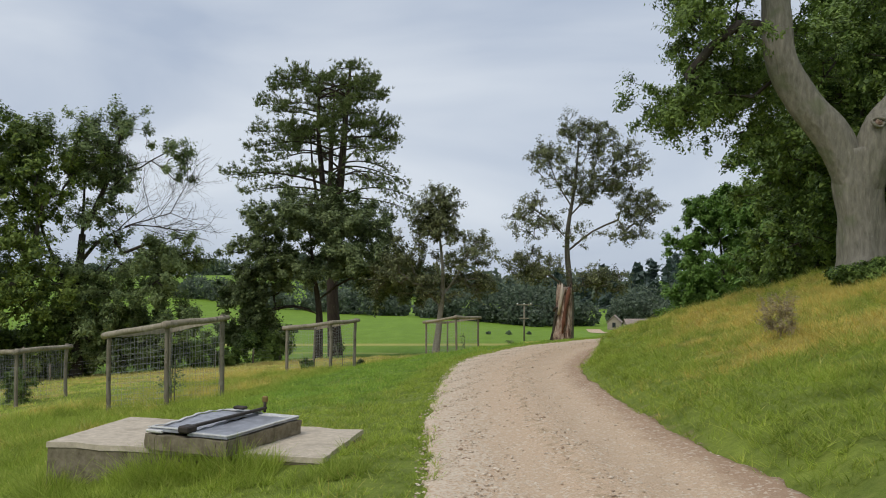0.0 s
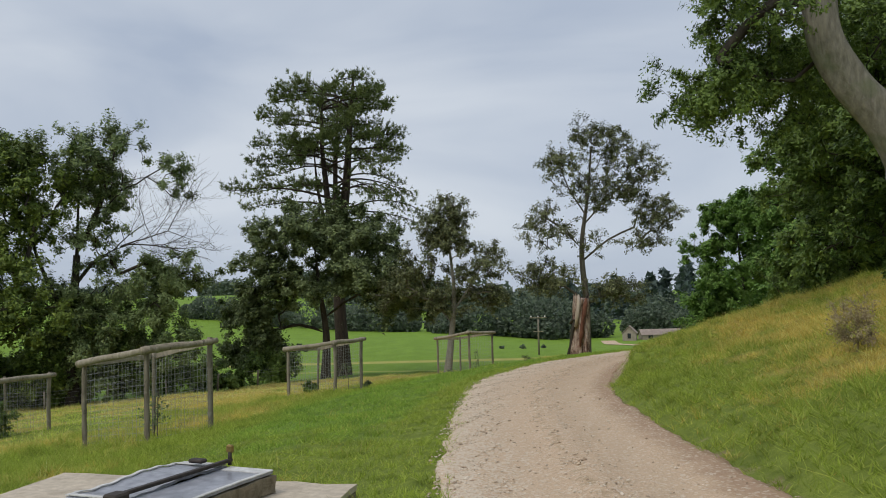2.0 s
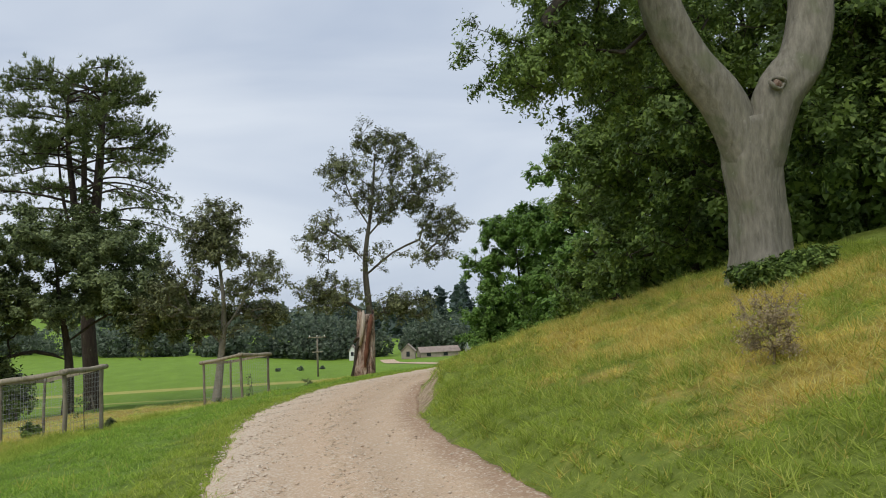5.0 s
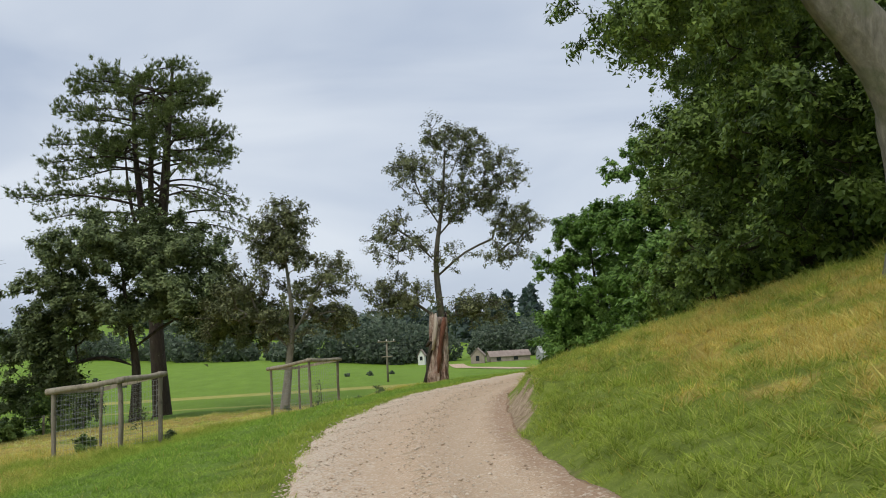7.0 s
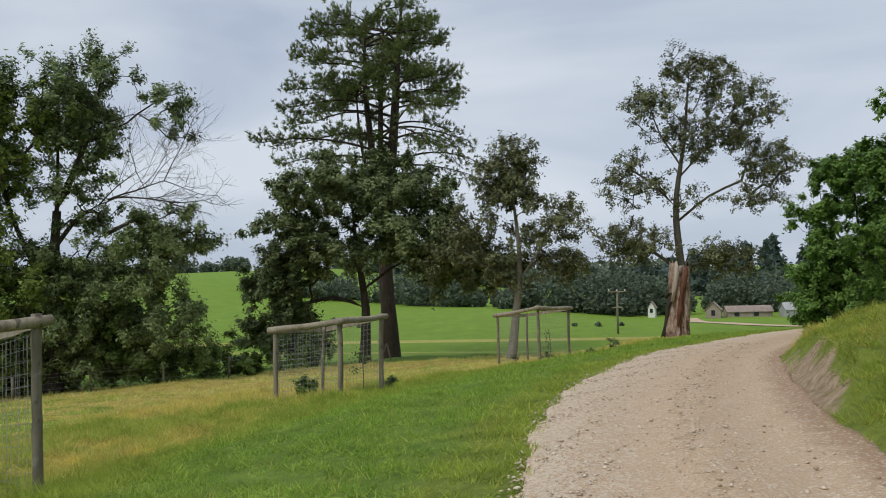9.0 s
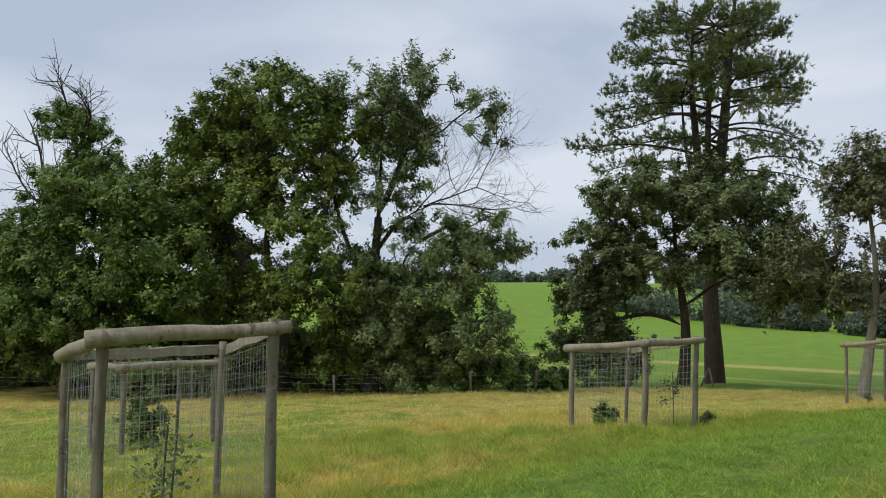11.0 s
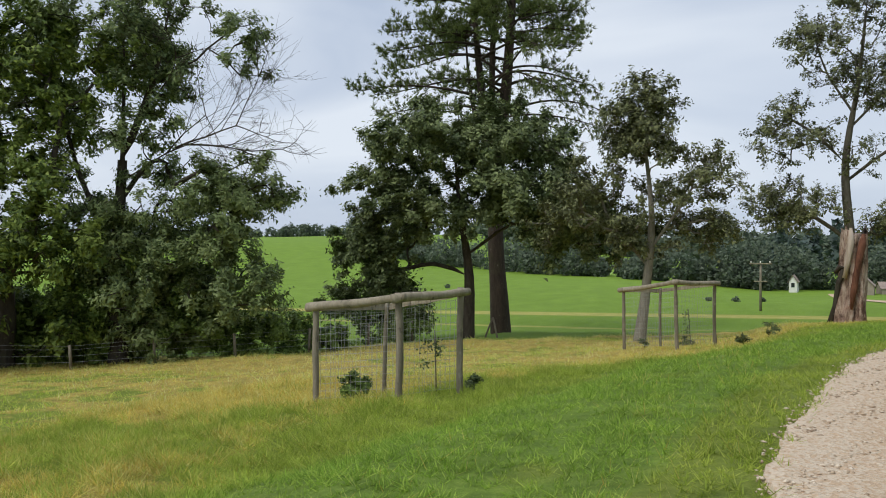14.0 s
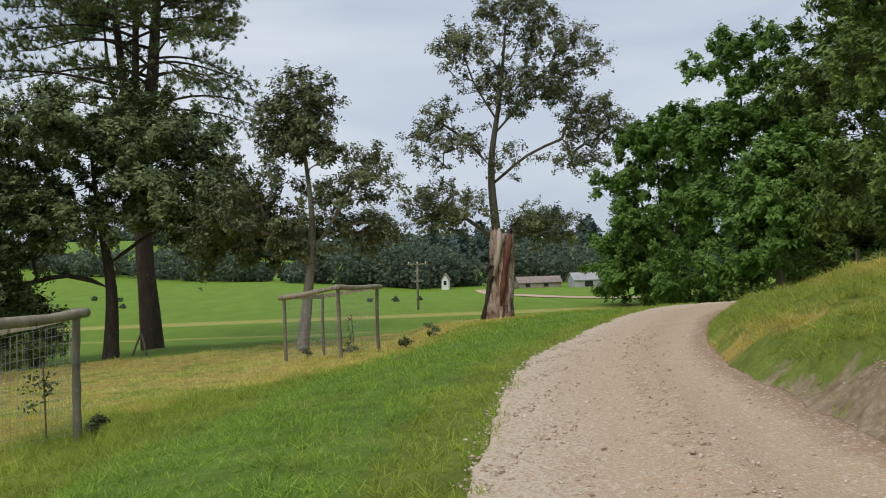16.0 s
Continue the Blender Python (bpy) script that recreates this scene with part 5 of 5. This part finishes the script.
# ---- concrete slab and hatch beside the track ----
def hatch():
    slab = thing("concrete_slab", pose(-0.08, 9.66, -0.83, 0, 2.0, -4), "low weathered concrete slab set in the grass", "concrete slab")
    # the footing's dark brown holds the front's shade as well as moss
    for name, mat, thick, top, grow_by in (("slab", CONCRETE, 0.055, 0.0, 0.0), ("footing", CONCRETE_MOSSY_SHADE, 0.45, -0.05, -0.02)):
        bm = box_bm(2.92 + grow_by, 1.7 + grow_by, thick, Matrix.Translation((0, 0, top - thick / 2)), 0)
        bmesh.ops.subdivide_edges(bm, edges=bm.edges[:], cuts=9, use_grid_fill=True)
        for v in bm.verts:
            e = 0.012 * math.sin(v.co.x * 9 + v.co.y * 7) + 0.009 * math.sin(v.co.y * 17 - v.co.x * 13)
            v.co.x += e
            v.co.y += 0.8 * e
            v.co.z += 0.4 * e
        part(name, bm, mat, slab, "" if thick < 0.1 else "mossy brown concrete footing, front shade in its colour")

    root = thing("access_hatch", pose(0.13, 9.406, -0.835, 0, 1.6, -15.5), "concrete-kerbed access hatch with two dark sheet lids", "hatch")
    w, l, h = 0.96, 1.5, 0.15
    for name, sx, sy, px, py in (("kerb", 0.12, l, -w / 2 + 0.06, 0), ("kerb", 0.12, l, w / 2 - 0.06, 0), ("kerb", w - 0.25, 0.12, 0, -l / 2 + 0.06), ("kerb", w - 0.25, 0.12, 0, l / 2 - 0.06)):
        bm = box_bm(sx, sy, h, Matrix.Translation((px, py, h / 2 - 0.003)), 0)
        bmesh.ops.subdivide_edges(bm, edges=bm.edges[:], cuts=5, use_grid_fill=True)
        for v in bm.verts:
            v.co.x += 0.006 * math.sin(v.co.y * 13 + v.co.z * 31)
            v.co.z += 0.006 * math.sin(v.co.y * 11 + v.co.x * 19)
        part(name, bm, CONCRETE_MOSSY_SHADE, root)
    for side in (-1, 1):
        cx = side * w * 0.245
        nx, ny = 10, 34
        vs, fs = [], []
        wav = 0.015 if side < 0 else 0.002
        for layer in (0, 1):
            for j in range(ny):
                for i in range(nx):
                    x = cx + (i / (nx - 1) - 0.5) * w * 0.475
                    y = (j / (ny - 1) - 0.5) * (l - 0.06)
                    z = h + 0.012 + layer * 0.024 + wav * (math.sin(y * 5.2 + 0.6) + 0.35 * math.sin(y * 27 + x * 3)) + (0.022 if side < 0 else 0.0)
                    vs.append((x, y, z))
        N = nx * ny
        for j in range(ny - 1):
            for i in range(nx - 1):
                a = j * nx + i
                fs.append((a, a + nx, a + nx + 1, a + 1))
                fs.append((a + N, a + N + 1, a + N + nx + 1, a + N + nx))
        ring = [i for i in range(nx)] + [j * nx + nx - 1 for j in range(1, ny)] + [(ny - 1) * nx + i for i in range(nx - 2, -1, -1)] + [j * nx for j in range(ny - 2, 0, -1)]
        for a, b in zip(ring, ring[1:] + ring[:1]):
            fs.append((a, b, b + N, a + N))
        lid = obj("lid", mesh_from("lid", vs, fs, LID), root, "warped dark sheet lid" if side < 0 else "flat dark sheet lid")
        top = h + 0.04 + (0.03 if side < 0 else 0)
        for name, sx, sy, px, py in (("edge_strip", 0.035, l - 0.05, cx + side * w * 0.225, 0), ("edge_strip", w * 0.44, 0.05, cx, -l / 2 + 0.06), ("edge_strip", w * 0.44, 0.16, cx, l / 2 - 0.1)):
            nseg = 24 if sy > 1 else 2
            bm = box_bm(sx, sy, 0.008, Matrix.Translation((px, py, top)), 0)
            if sy > 1:
                bmesh.ops.subdivide_edges(bm, edges=[e for e in bm.edges if abs(e.verts[0].co.y - e.verts[1].co.y) > 1], cuts=nseg, use_grid_fill=True)
            for v in bm.verts:
                v.co.z += wav * (math.sin(v.co.y * 5.2 + 0.6) + 0.35 * math.sin(v.co.y * 27 + v.co.x * 3))
            part(name, bm, LID_EDGE, lid, "pale worn metal edge strip")
    part("locking_bar", box_bm(0.045, l + 0.04, 0.03, Matrix.Translation((0, 0, h + 0.092)), 0.006), IRON, root, "dark iron locking bar")
    part("hasp", box_bm(0.13, 0.16, 0.07, Matrix.Translation((-0.01, -l / 2 + 0.05, h + 0.075)), 0.015), IRON, root)
    part("clip", box_bm(0.15, 0.09, 0.035, Matrix.Translation((-0.2, l / 2 - 0.2, h + 0.11)), 0.012), IRON, root)
    part("clip", box_bm(0.2, 0.035, 0.03, Matrix.Translation((-0.38, -l / 2 + 0.02, h + 0.03)), 0.008), LID_EDGE, root, "bright metal clip")
    tube_part("lock_post", [(0, l / 2 + 0.0, h + 0.05), (0, l / 2 + 0.0, h + 0.17)], 0.018, IRON, root, 10)
    part("padlock", box_bm(0.07, 0.04, 0.07, Matrix.Translation((0, l / 2, h + 0.195)), 0.012), BRASS, root, "small brass padlock")


hatch()


# ---- utility pole, farm buildings and far track ----
def utility_pole():
    x, y = 5.9, 89.3
    z = gz(x, y)
    root = thing("utility_pole", pose(x, y, z), "grey wooden utility pole with two cross-arms in the field", "utility pole")
    rng = np.random.RandomState(2)
    h = -0.75 - z
    tube_part("pole", [(0, 0, -0.5), (0, 0, h * 0.5), (0.03, 0, h)], [0.11, 0.1, 0.08], TIMBER, root, 10, rng, 0.03)
    for zz, hw in ((h - 0.05, 0.85), (h - 1.45, 0.5)):
        part("cross_arm", box_bm(hw * 2, 0.1, 0.09, Matrix.Translation((0, -0.11, zz)), 0.01), TIMBER_PALE, root)
    for px in (-0.7, 0, 0.7):
        tube_part("insulator", [(px, -0.11, h - 0.01), (px, -0.11, h + 0.08), (px, -0.11, h + 0.16)], [0.03, 0.06, 0.03], WHITE_WALL, root, 8)


utility_pole()


def building(name, x, y, yaw, w, d, eave, ridge, wall, roof, label, windows=()):
    """A gabled building; its long side runs along local x."""
    z = gz(x, y)
    root = thing(name, pose(x, y, z, 0, 0, yaw), label, "building")
    v = [(-w / 2, -d / 2, -0.5), (w / 2, -d / 2, -0.5), (w / 2, d / 2, -0.5), (-w / 2, d / 2, -0.5), (-w / 2, -d / 2, eave), (w / 2, -d / 2, eave), (w / 2, d / 2, eave), (-w / 2, d / 2, eave), (-w / 2, 0, ridge), (w / 2, 0, ridge)]
    f = [(0, 1, 5, 4), (2, 3, 7, 6), (1, 2, 6, 9, 5), (3, 0, 4, 8, 7), (4, 5, 9, 8), (6, 7, 8, 9)]
    obj("wall", mesh_from("wall", v, f, wall), root)
    for sgn in (-1, 1):
        o, t = 0.2, 0.1
        a = [(-w / 2 - o, sgn * (d / 2 + o), eave - o * 0.6), (w / 2 + o, sgn * (d / 2 + o), eave - o * 0.6), (w / 2 + o, 0, ridge + 0.06), (-w / 2 - o, 0, ridge + 0.06)]
        a += [(p[0], p[1], p[2] + t) for p in a]
        obj("roof", mesh_from("roof", a, [(0, 1, 2, 3), (4, 7, 6, 5), (0, 4, 5, 1), (1, 5, 6, 2), (2, 6, 7, 3), (3, 7, 4, 0)], roof), root)
    for px, pz, sw, sh, face in windows:
        m = Matrix.Translation((px, -d / 2 - 0.02, pz)) if face == "front" else Matrix.Translation((-w / 2 - 0.02, px, pz)) @ Matrix.Rotation(radians(90), 4, "Z")
        part("window", box_bm(sw, 0.08, sh, m, 0.01), GLASS_DARK, root)
    return root


building("stone_barn", 25.0, 160.0, 78, 3.4, 2.4, 1.4, 2.6, BRICK_FAR, ROOF_FAR, "small gabled stone barn beyond the field", ((0.0, 0.9, 0.6, 0.9, "side"),))
building("long_barn", 31.0, 163.0, 4, 7.4, 3.4, 0.95, 1.75, BRICK_FAR, ROOF_FAR, "long low barn with a brown tiled roof", ((-2.2, 0.5, 0.8, 0.6, "front"), (1.0, 0.5, 0.8, 0.6, "front")))
building("grey_shed", 40.5, 160.0, 3, 9.0, 4.0, 1.3, 2.3, SHEET_FAR, SHEET_FAR, "long low shed with a grey sheet roof", ((-2.0, 0.6, 1.4, 0.9, "front"), (2.2, 0.6, 1.4, 0.9, "front")))
building("white_cottage", 15.4, 166.0, 80, 3.0, 1.2, 1.7, 2.7, WHITE_WALL, ROOF_FAR, "white rendered cottage among trees", ((0.0, 1.2, 0.5, 0.7, "side"),))

far_line = resample(np.array([(21.0, 160), (19.5, 140), (18.6, 126), (18.8, 112), (20.0, 103), (23, 97.5), (27, 94.5)], float), 1.5)
fdv = np.gradient(far_line, axis=0)
fdv /= np.linalg.norm(fdv, axis=1)[:, None]
fv, ff = [], []
for k, (c, d) in enumerate(zip(far_line, fdv)):
    for o in (-1.3, 0, 1.3):
        px, py = c[0] + d[1] * o, c[1] - d[0] * o
        fv.append((px, py, gz(px, py) + 0.06))
ff = [(3 * k + i, 3 * k + i + 1, 3 * k + i + 4, 3 * k + i + 3) for k in range(len(far_line) - 1) for i in (0, 1)]
fme = mesh_from("far_road", fv, ff, GRAVEL, True)
put_attr(fme, "wheel", np.zeros(len(fv)))
put_attr(fme, "mud", np.zeros(len(fv)))
tagged(obj("far_road", fme), "pale gravel track running on to the farm", "track", kind="structure")


# ---- grass and stones ----
def grass(name, label, seed, x, y, hmin, hmax, wide, lean=0.5, dry=0.0, mat=BLADES):
    """Single blades at the given spots."""
    rng = np.random.RandomState(seed)
    n = len(x)
    z = ground_z(x, y)
    h = rng.uniform(hmin, hmax) if np.isscalar(hmin) else hmin + (hmax - hmin) * rng.uniform(0, 1, n)
    h = h * np.clip(1 + 0.55 * wave(x, y, 0.9, 51) + 0.35 * wave(x, y, 2.6, 52), 0.35, 2)
    a = rng.uniform(0, 2 * math.pi, n)
    dx, dy = np.cos(a), np.sin(a)
    tilt = rng.normal(0, lean, (n, 2))
    w = wide * rng.uniform(0.7, 1.3, n)
    base = np.stack([x, y, z - 0.01], 1)
    side = np.stack([dx * w, dy * w, np.zeros(n)], 1)
    tip = base + np.stack([tilt[:, 0] * h * 0.8, tilt[:, 1] * h * 0.8, h * (1 - 0.2 * np.hypot(tilt[:, 0], tilt[:, 1]).clip(0, 2))], 1)
    v = np.stack([base - side, base + side, tip], 1).reshape(-1, 3)
    me = mesh_from(name, v, np.arange(len(v)).reshape(-1, 3), mat)
    fl = fields(x, y)
    put_attr(me, "gold", np.repeat(fl["gold"] + dry + rng.normal(0, 0.09, n), 3))
    put_attr(me, "lush", np.repeat(fl["lush"] * (1 - dry) - dry, 3))
    return tagged(obj(name, me), label, "grass", kind="stuff")


def scatter(n, x0, x1, y0, y1, seed, keep):
    rng = np.random.RandomState(seed)
    x, y = rng.uniform(x0, x1, n), rng.uniform(y0, y1, n)
    # tufts: pull blades together
    cx, cy = np.floor(x / 0.17) * 0.17, np.floor(y / 0.17) * 0.17
    h = np.sin(cx * 127.1 + cy * 311.7) * 43758.5453
    h = h - np.floor(h)
    x, y = x * 0.5 + (cx + 0.17 * h) * 0.5 + rng.normal(0, 0.02, n), y * 0.5 + (cy + 0.17 * (1 - h)) * 0.5 + rng.normal(0, 0.02, n)
    lat, i = lateral(x, y)
    dl, dr = -lat - HALF_L[i], lat - HALF[i]
    slab = (np.abs((x + 0.05) * 0.99 - (y - 9.62) * 0.14) < 1.5) & (np.abs((y - 9.62) * 0.99 + (x + 0.05) * 0.14) < 1.0)
    soil = fields(x, y)["soil"] + rng.normal(0, 0.12, n) + 0.18 * wave(x, y, 0.6, 77)
    ok = keep(x, y, dl, dr, rng) & ~slab & (soil < 0.5)
    return x[ok], y[ok], dl[ok], dr[ok]


x, y, dl, dr = scatter(330000, -9, 4.5, 4.5, 36, 201, lambda x, y, dl, dr, r: (dl > -0.08) & (r.uniform(0, 1, len(x)) < np.clip(1.1 - (y - 25) / 20, 0.3, 1)))
grass("verge_grass", "short green verge grass beside the track", 211, x, y, 0.03 + 0.05 * sstep(dl, 3, 6), 0.11 + 0.13 * sstep(dl, 3.5, 6.5), 0.0075, 1.1)
x, y, dl, dr = scatter(80000, -3, 13, 34, 56, 205, lambda x, y, dl, dr, r: (dl > -0.05) & (dl < 9))
grass("verge_grass", "short green verge grass beside the track", 215, x, y, 0.04 + 0 * x, 0.13 + 0 * x, 0.012, 0.9)
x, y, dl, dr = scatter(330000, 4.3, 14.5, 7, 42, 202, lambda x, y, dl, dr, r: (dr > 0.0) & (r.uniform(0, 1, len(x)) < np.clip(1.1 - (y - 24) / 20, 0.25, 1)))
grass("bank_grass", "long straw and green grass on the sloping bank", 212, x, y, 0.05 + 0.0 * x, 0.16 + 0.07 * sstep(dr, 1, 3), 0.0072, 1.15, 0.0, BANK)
x, y, dl, dr = scatter(130000, -30, 6, 16, 58, 203, lambda x, y, dl, dr, r: (r.uniform(0, 1, len(x)) < sstep(dl, 3.2, 8.0)) & (fields(x, y)["crop"] < 0.5))
grass("meadow_grass", "long straw-coloured meadow grass", 213, x, y, 0.04 + 0.0 * x, 0.17 + 0.0 * x, 0.01, 0.9, 0.0, MEADOW)
x, y, dl, dr = scatter(3400, -3, 2.9, 6, 34, 204, lambda x, y, dl, dr, r: (dl > 0.1) & (dl < 3) & (wave(x, y, 2.5, 33) > 0.1))
grass("seed_stalks", "thin dry seed stalks standing in the verge", 214, x, y, 0.12 + 0 * x, 0.24 + 0 * x, 0.0032, 0.6, 0.6)
x, y, dl, dr = scatter(4500, 5, 13, 9, 40, 206, lambda x, y, dl, dr, r: (dr > 1.0) & (wave(x, y, 3.5, 34) > 0.0))
grass("seed_stalks", "thin dry seed stalks standing on the bank", 216, x, y, 0.18 + 0 * x, 0.32 + 0 * x, 0.0034, 0.5, 0.7)


x, y, dl, dr = scatter(26000, -2.2, 2.0, 7.9, 11.2, 207, lambda x, y, dl, dr, r: (dl > 0.2) & (np.hypot((x - 0.2) / 1.8, (y - 8.45) / 0.5) < 1.1) | (np.hypot((x + 0.1) / 1.75, (y - 9.65) / 1.25) < 1.0) & (dl > 0.2))
grass("slab_grass", "long tufted grass leaning over the slab's edges", 217, x, y, 0.06 + 0 * x, 0.17 + 0 * x, 0.0052, 0.9)
rng_f = np.random.RandomState(71)
x = rng_f.uniform(-1.7, 0.9, 5200)
y = 8.78 - 0.07 * x - rng_f.gamma(1.6, 0.09, 5200)
grass("slab_grass", "long tufted grass leaning over the slab's edges", 218, x, y, 0.14 + 0 * x, 0.4 + 0 * x, 0.0052, 0.8)


def stones():
    rng = np.random.RandomState(15)
    n = 30000
    k = rng.randint(0, len(fine), n)
    u = np.where(rng.uniform(0, 1, n) < 0.62, -rng.beta(5, 1.2, n) * 1.05, np.where(rng.uniform(0, 1, n) < 0.5, rng.normal(0, 0.12, n), rng.uniform(-1, 1, n)))
    c, d = fine[k], fd[k]
    hl = np.where(u > 0, HALF[near[k]], HALF_L[near[k]])
    x, y = c[:, 0] + d[:, 1] * u * hl + rng.normal(0, 0.05, n), c[:, 1] - d[:, 0] * u * hl + rng.normal(0, 0.05, n)
    ok = (y > 4) & (y < 37)
    x, y, u, k = x[ok], y[ok], u[ok], k[ok]
    n = len(x)
    z = CZ[near[k]] + 0.018 + 0.045 * np.exp(-(u / 0.16) ** 2) - 0.03 * np.exp(-((np.abs(u) - 0.45) / 0.2) ** 2)
    s = np.minimum(rng.gamma(2.2, 0.0042, n) + 0.0055, 0.025)
    o = np.array([(1, 0, 0), (-1, 0, 0), (0, 1, 0), (0, -1, 0), (0, 0, 1), (0, 0, -1)], float)
    sc = s[:, None] * rng.uniform(0.5, 1.5, (n, 3)) * np.array([1, 1, 0.5])
    a = rng.uniform(0, 6.28, n)
    ca, sa = np.cos(a)[:, None], np.sin(a)[:, None]
    p = o[None] * sc[:, None] * rng.uniform(0.8, 1.2, (n, 6, 1))
    px = p[..., 0] * ca - p[..., 1] * sa
    py = p[..., 0] * sa + p[..., 1] * ca
    v = np.stack([px + x[:, None], py + y[:, None], p[..., 2] + z[:, None]], -1).reshape(-1, 3)
    f = np.array([(0, 2, 4), (2, 1, 4), (1, 3, 4), (3, 0, 4), (2, 0, 5), (1, 2, 5), (3, 1, 5), (0, 3, 5)])
    f = (f[None] + (np.arange(n) * 6)[:, None, None]).reshape(-1, 3)
    nn = Nodes("loose_stone", 0.9)
    col = nn.ramp(nn.island(), [(0.0, (0.34, 0.25, 0.17)), (0.3, (0.56, 0.44, 0.32)), (1.0, (0.78, 0.68, 0.55))])
    tagged(obj("gravel", mesh_from("gravel", v, f, nn.color(col))), "loose pale stones scattered along the track", "gravel", kind="stuff")


stones()


def clods():
    """Lumps of earth fallen from the cut bank."""
    rng = np.random.RandomState(19)
    n = 20000
    x, y = rng.uniform(4.6, 9, n), rng.uniform(19, 38, n)
    lat, i = lateral(x, y)
    dr = lat - HALF[i]
    ok = (dr > -0.25) & (fields(x, y)["soil"] + rng.normal(0, 0.08, n) > 0.58)
    x, y = x[ok], y[ok]
    n = len(x)
    z = ground_z(x, y)
    bm_v = np.array([(1, 0, 0), (-1, 0, 0), (0, 1, 0), (0, -1, 0), (0, 0, 1), (0, 0, -1), (0.7, 0.7, 0.3), (-0.7, 0.7, 0.3), (-0.7, -0.7, 0.3), (0.7, -0.7, 0.3)])
    f = np.array([(0, 6, 4), (6, 2, 4), (2, 7, 4), (7, 1, 4), (1, 8, 4), (8, 3, 4), (3, 9, 4), (9, 0, 4), (0, 9, 5), (9, 3, 5), (3, 8, 5), (8, 1, 5), (1, 7, 5), (7, 2, 5), (2, 6, 5), (6, 0, 5)])
    s = np.minimum(rng.gamma(1.6, 0.004, n) + 0.005, 0.02)[:, None, None]
    v = bm_v[None] * s * rng.uniform(0.5, 1.5, (n, 10, 1)) * np.array([1.2, 1.2, 0.55]) + np.stack([x, y, z], 1)[:, None]
    fa = (f[None] + (np.arange(n) * 10)[:, None, None]).reshape(-1, 3)
    m = Nodes("dry_earth", 0.95)
    col = m.ramp(m.island(), [(0.0, (0.27, 0.185, 0.11)), (0.5, (0.46, 0.35, 0.23)), (1.0, (0.66, 0.54, 0.4))])
    tagged(obj("earth_clods", mesh_from("earth_clods", v.reshape(-1, 3), fa, m.color(col))), "crumbled dry earth fallen from the cut bank", "soil", kind="stuff")


clods()
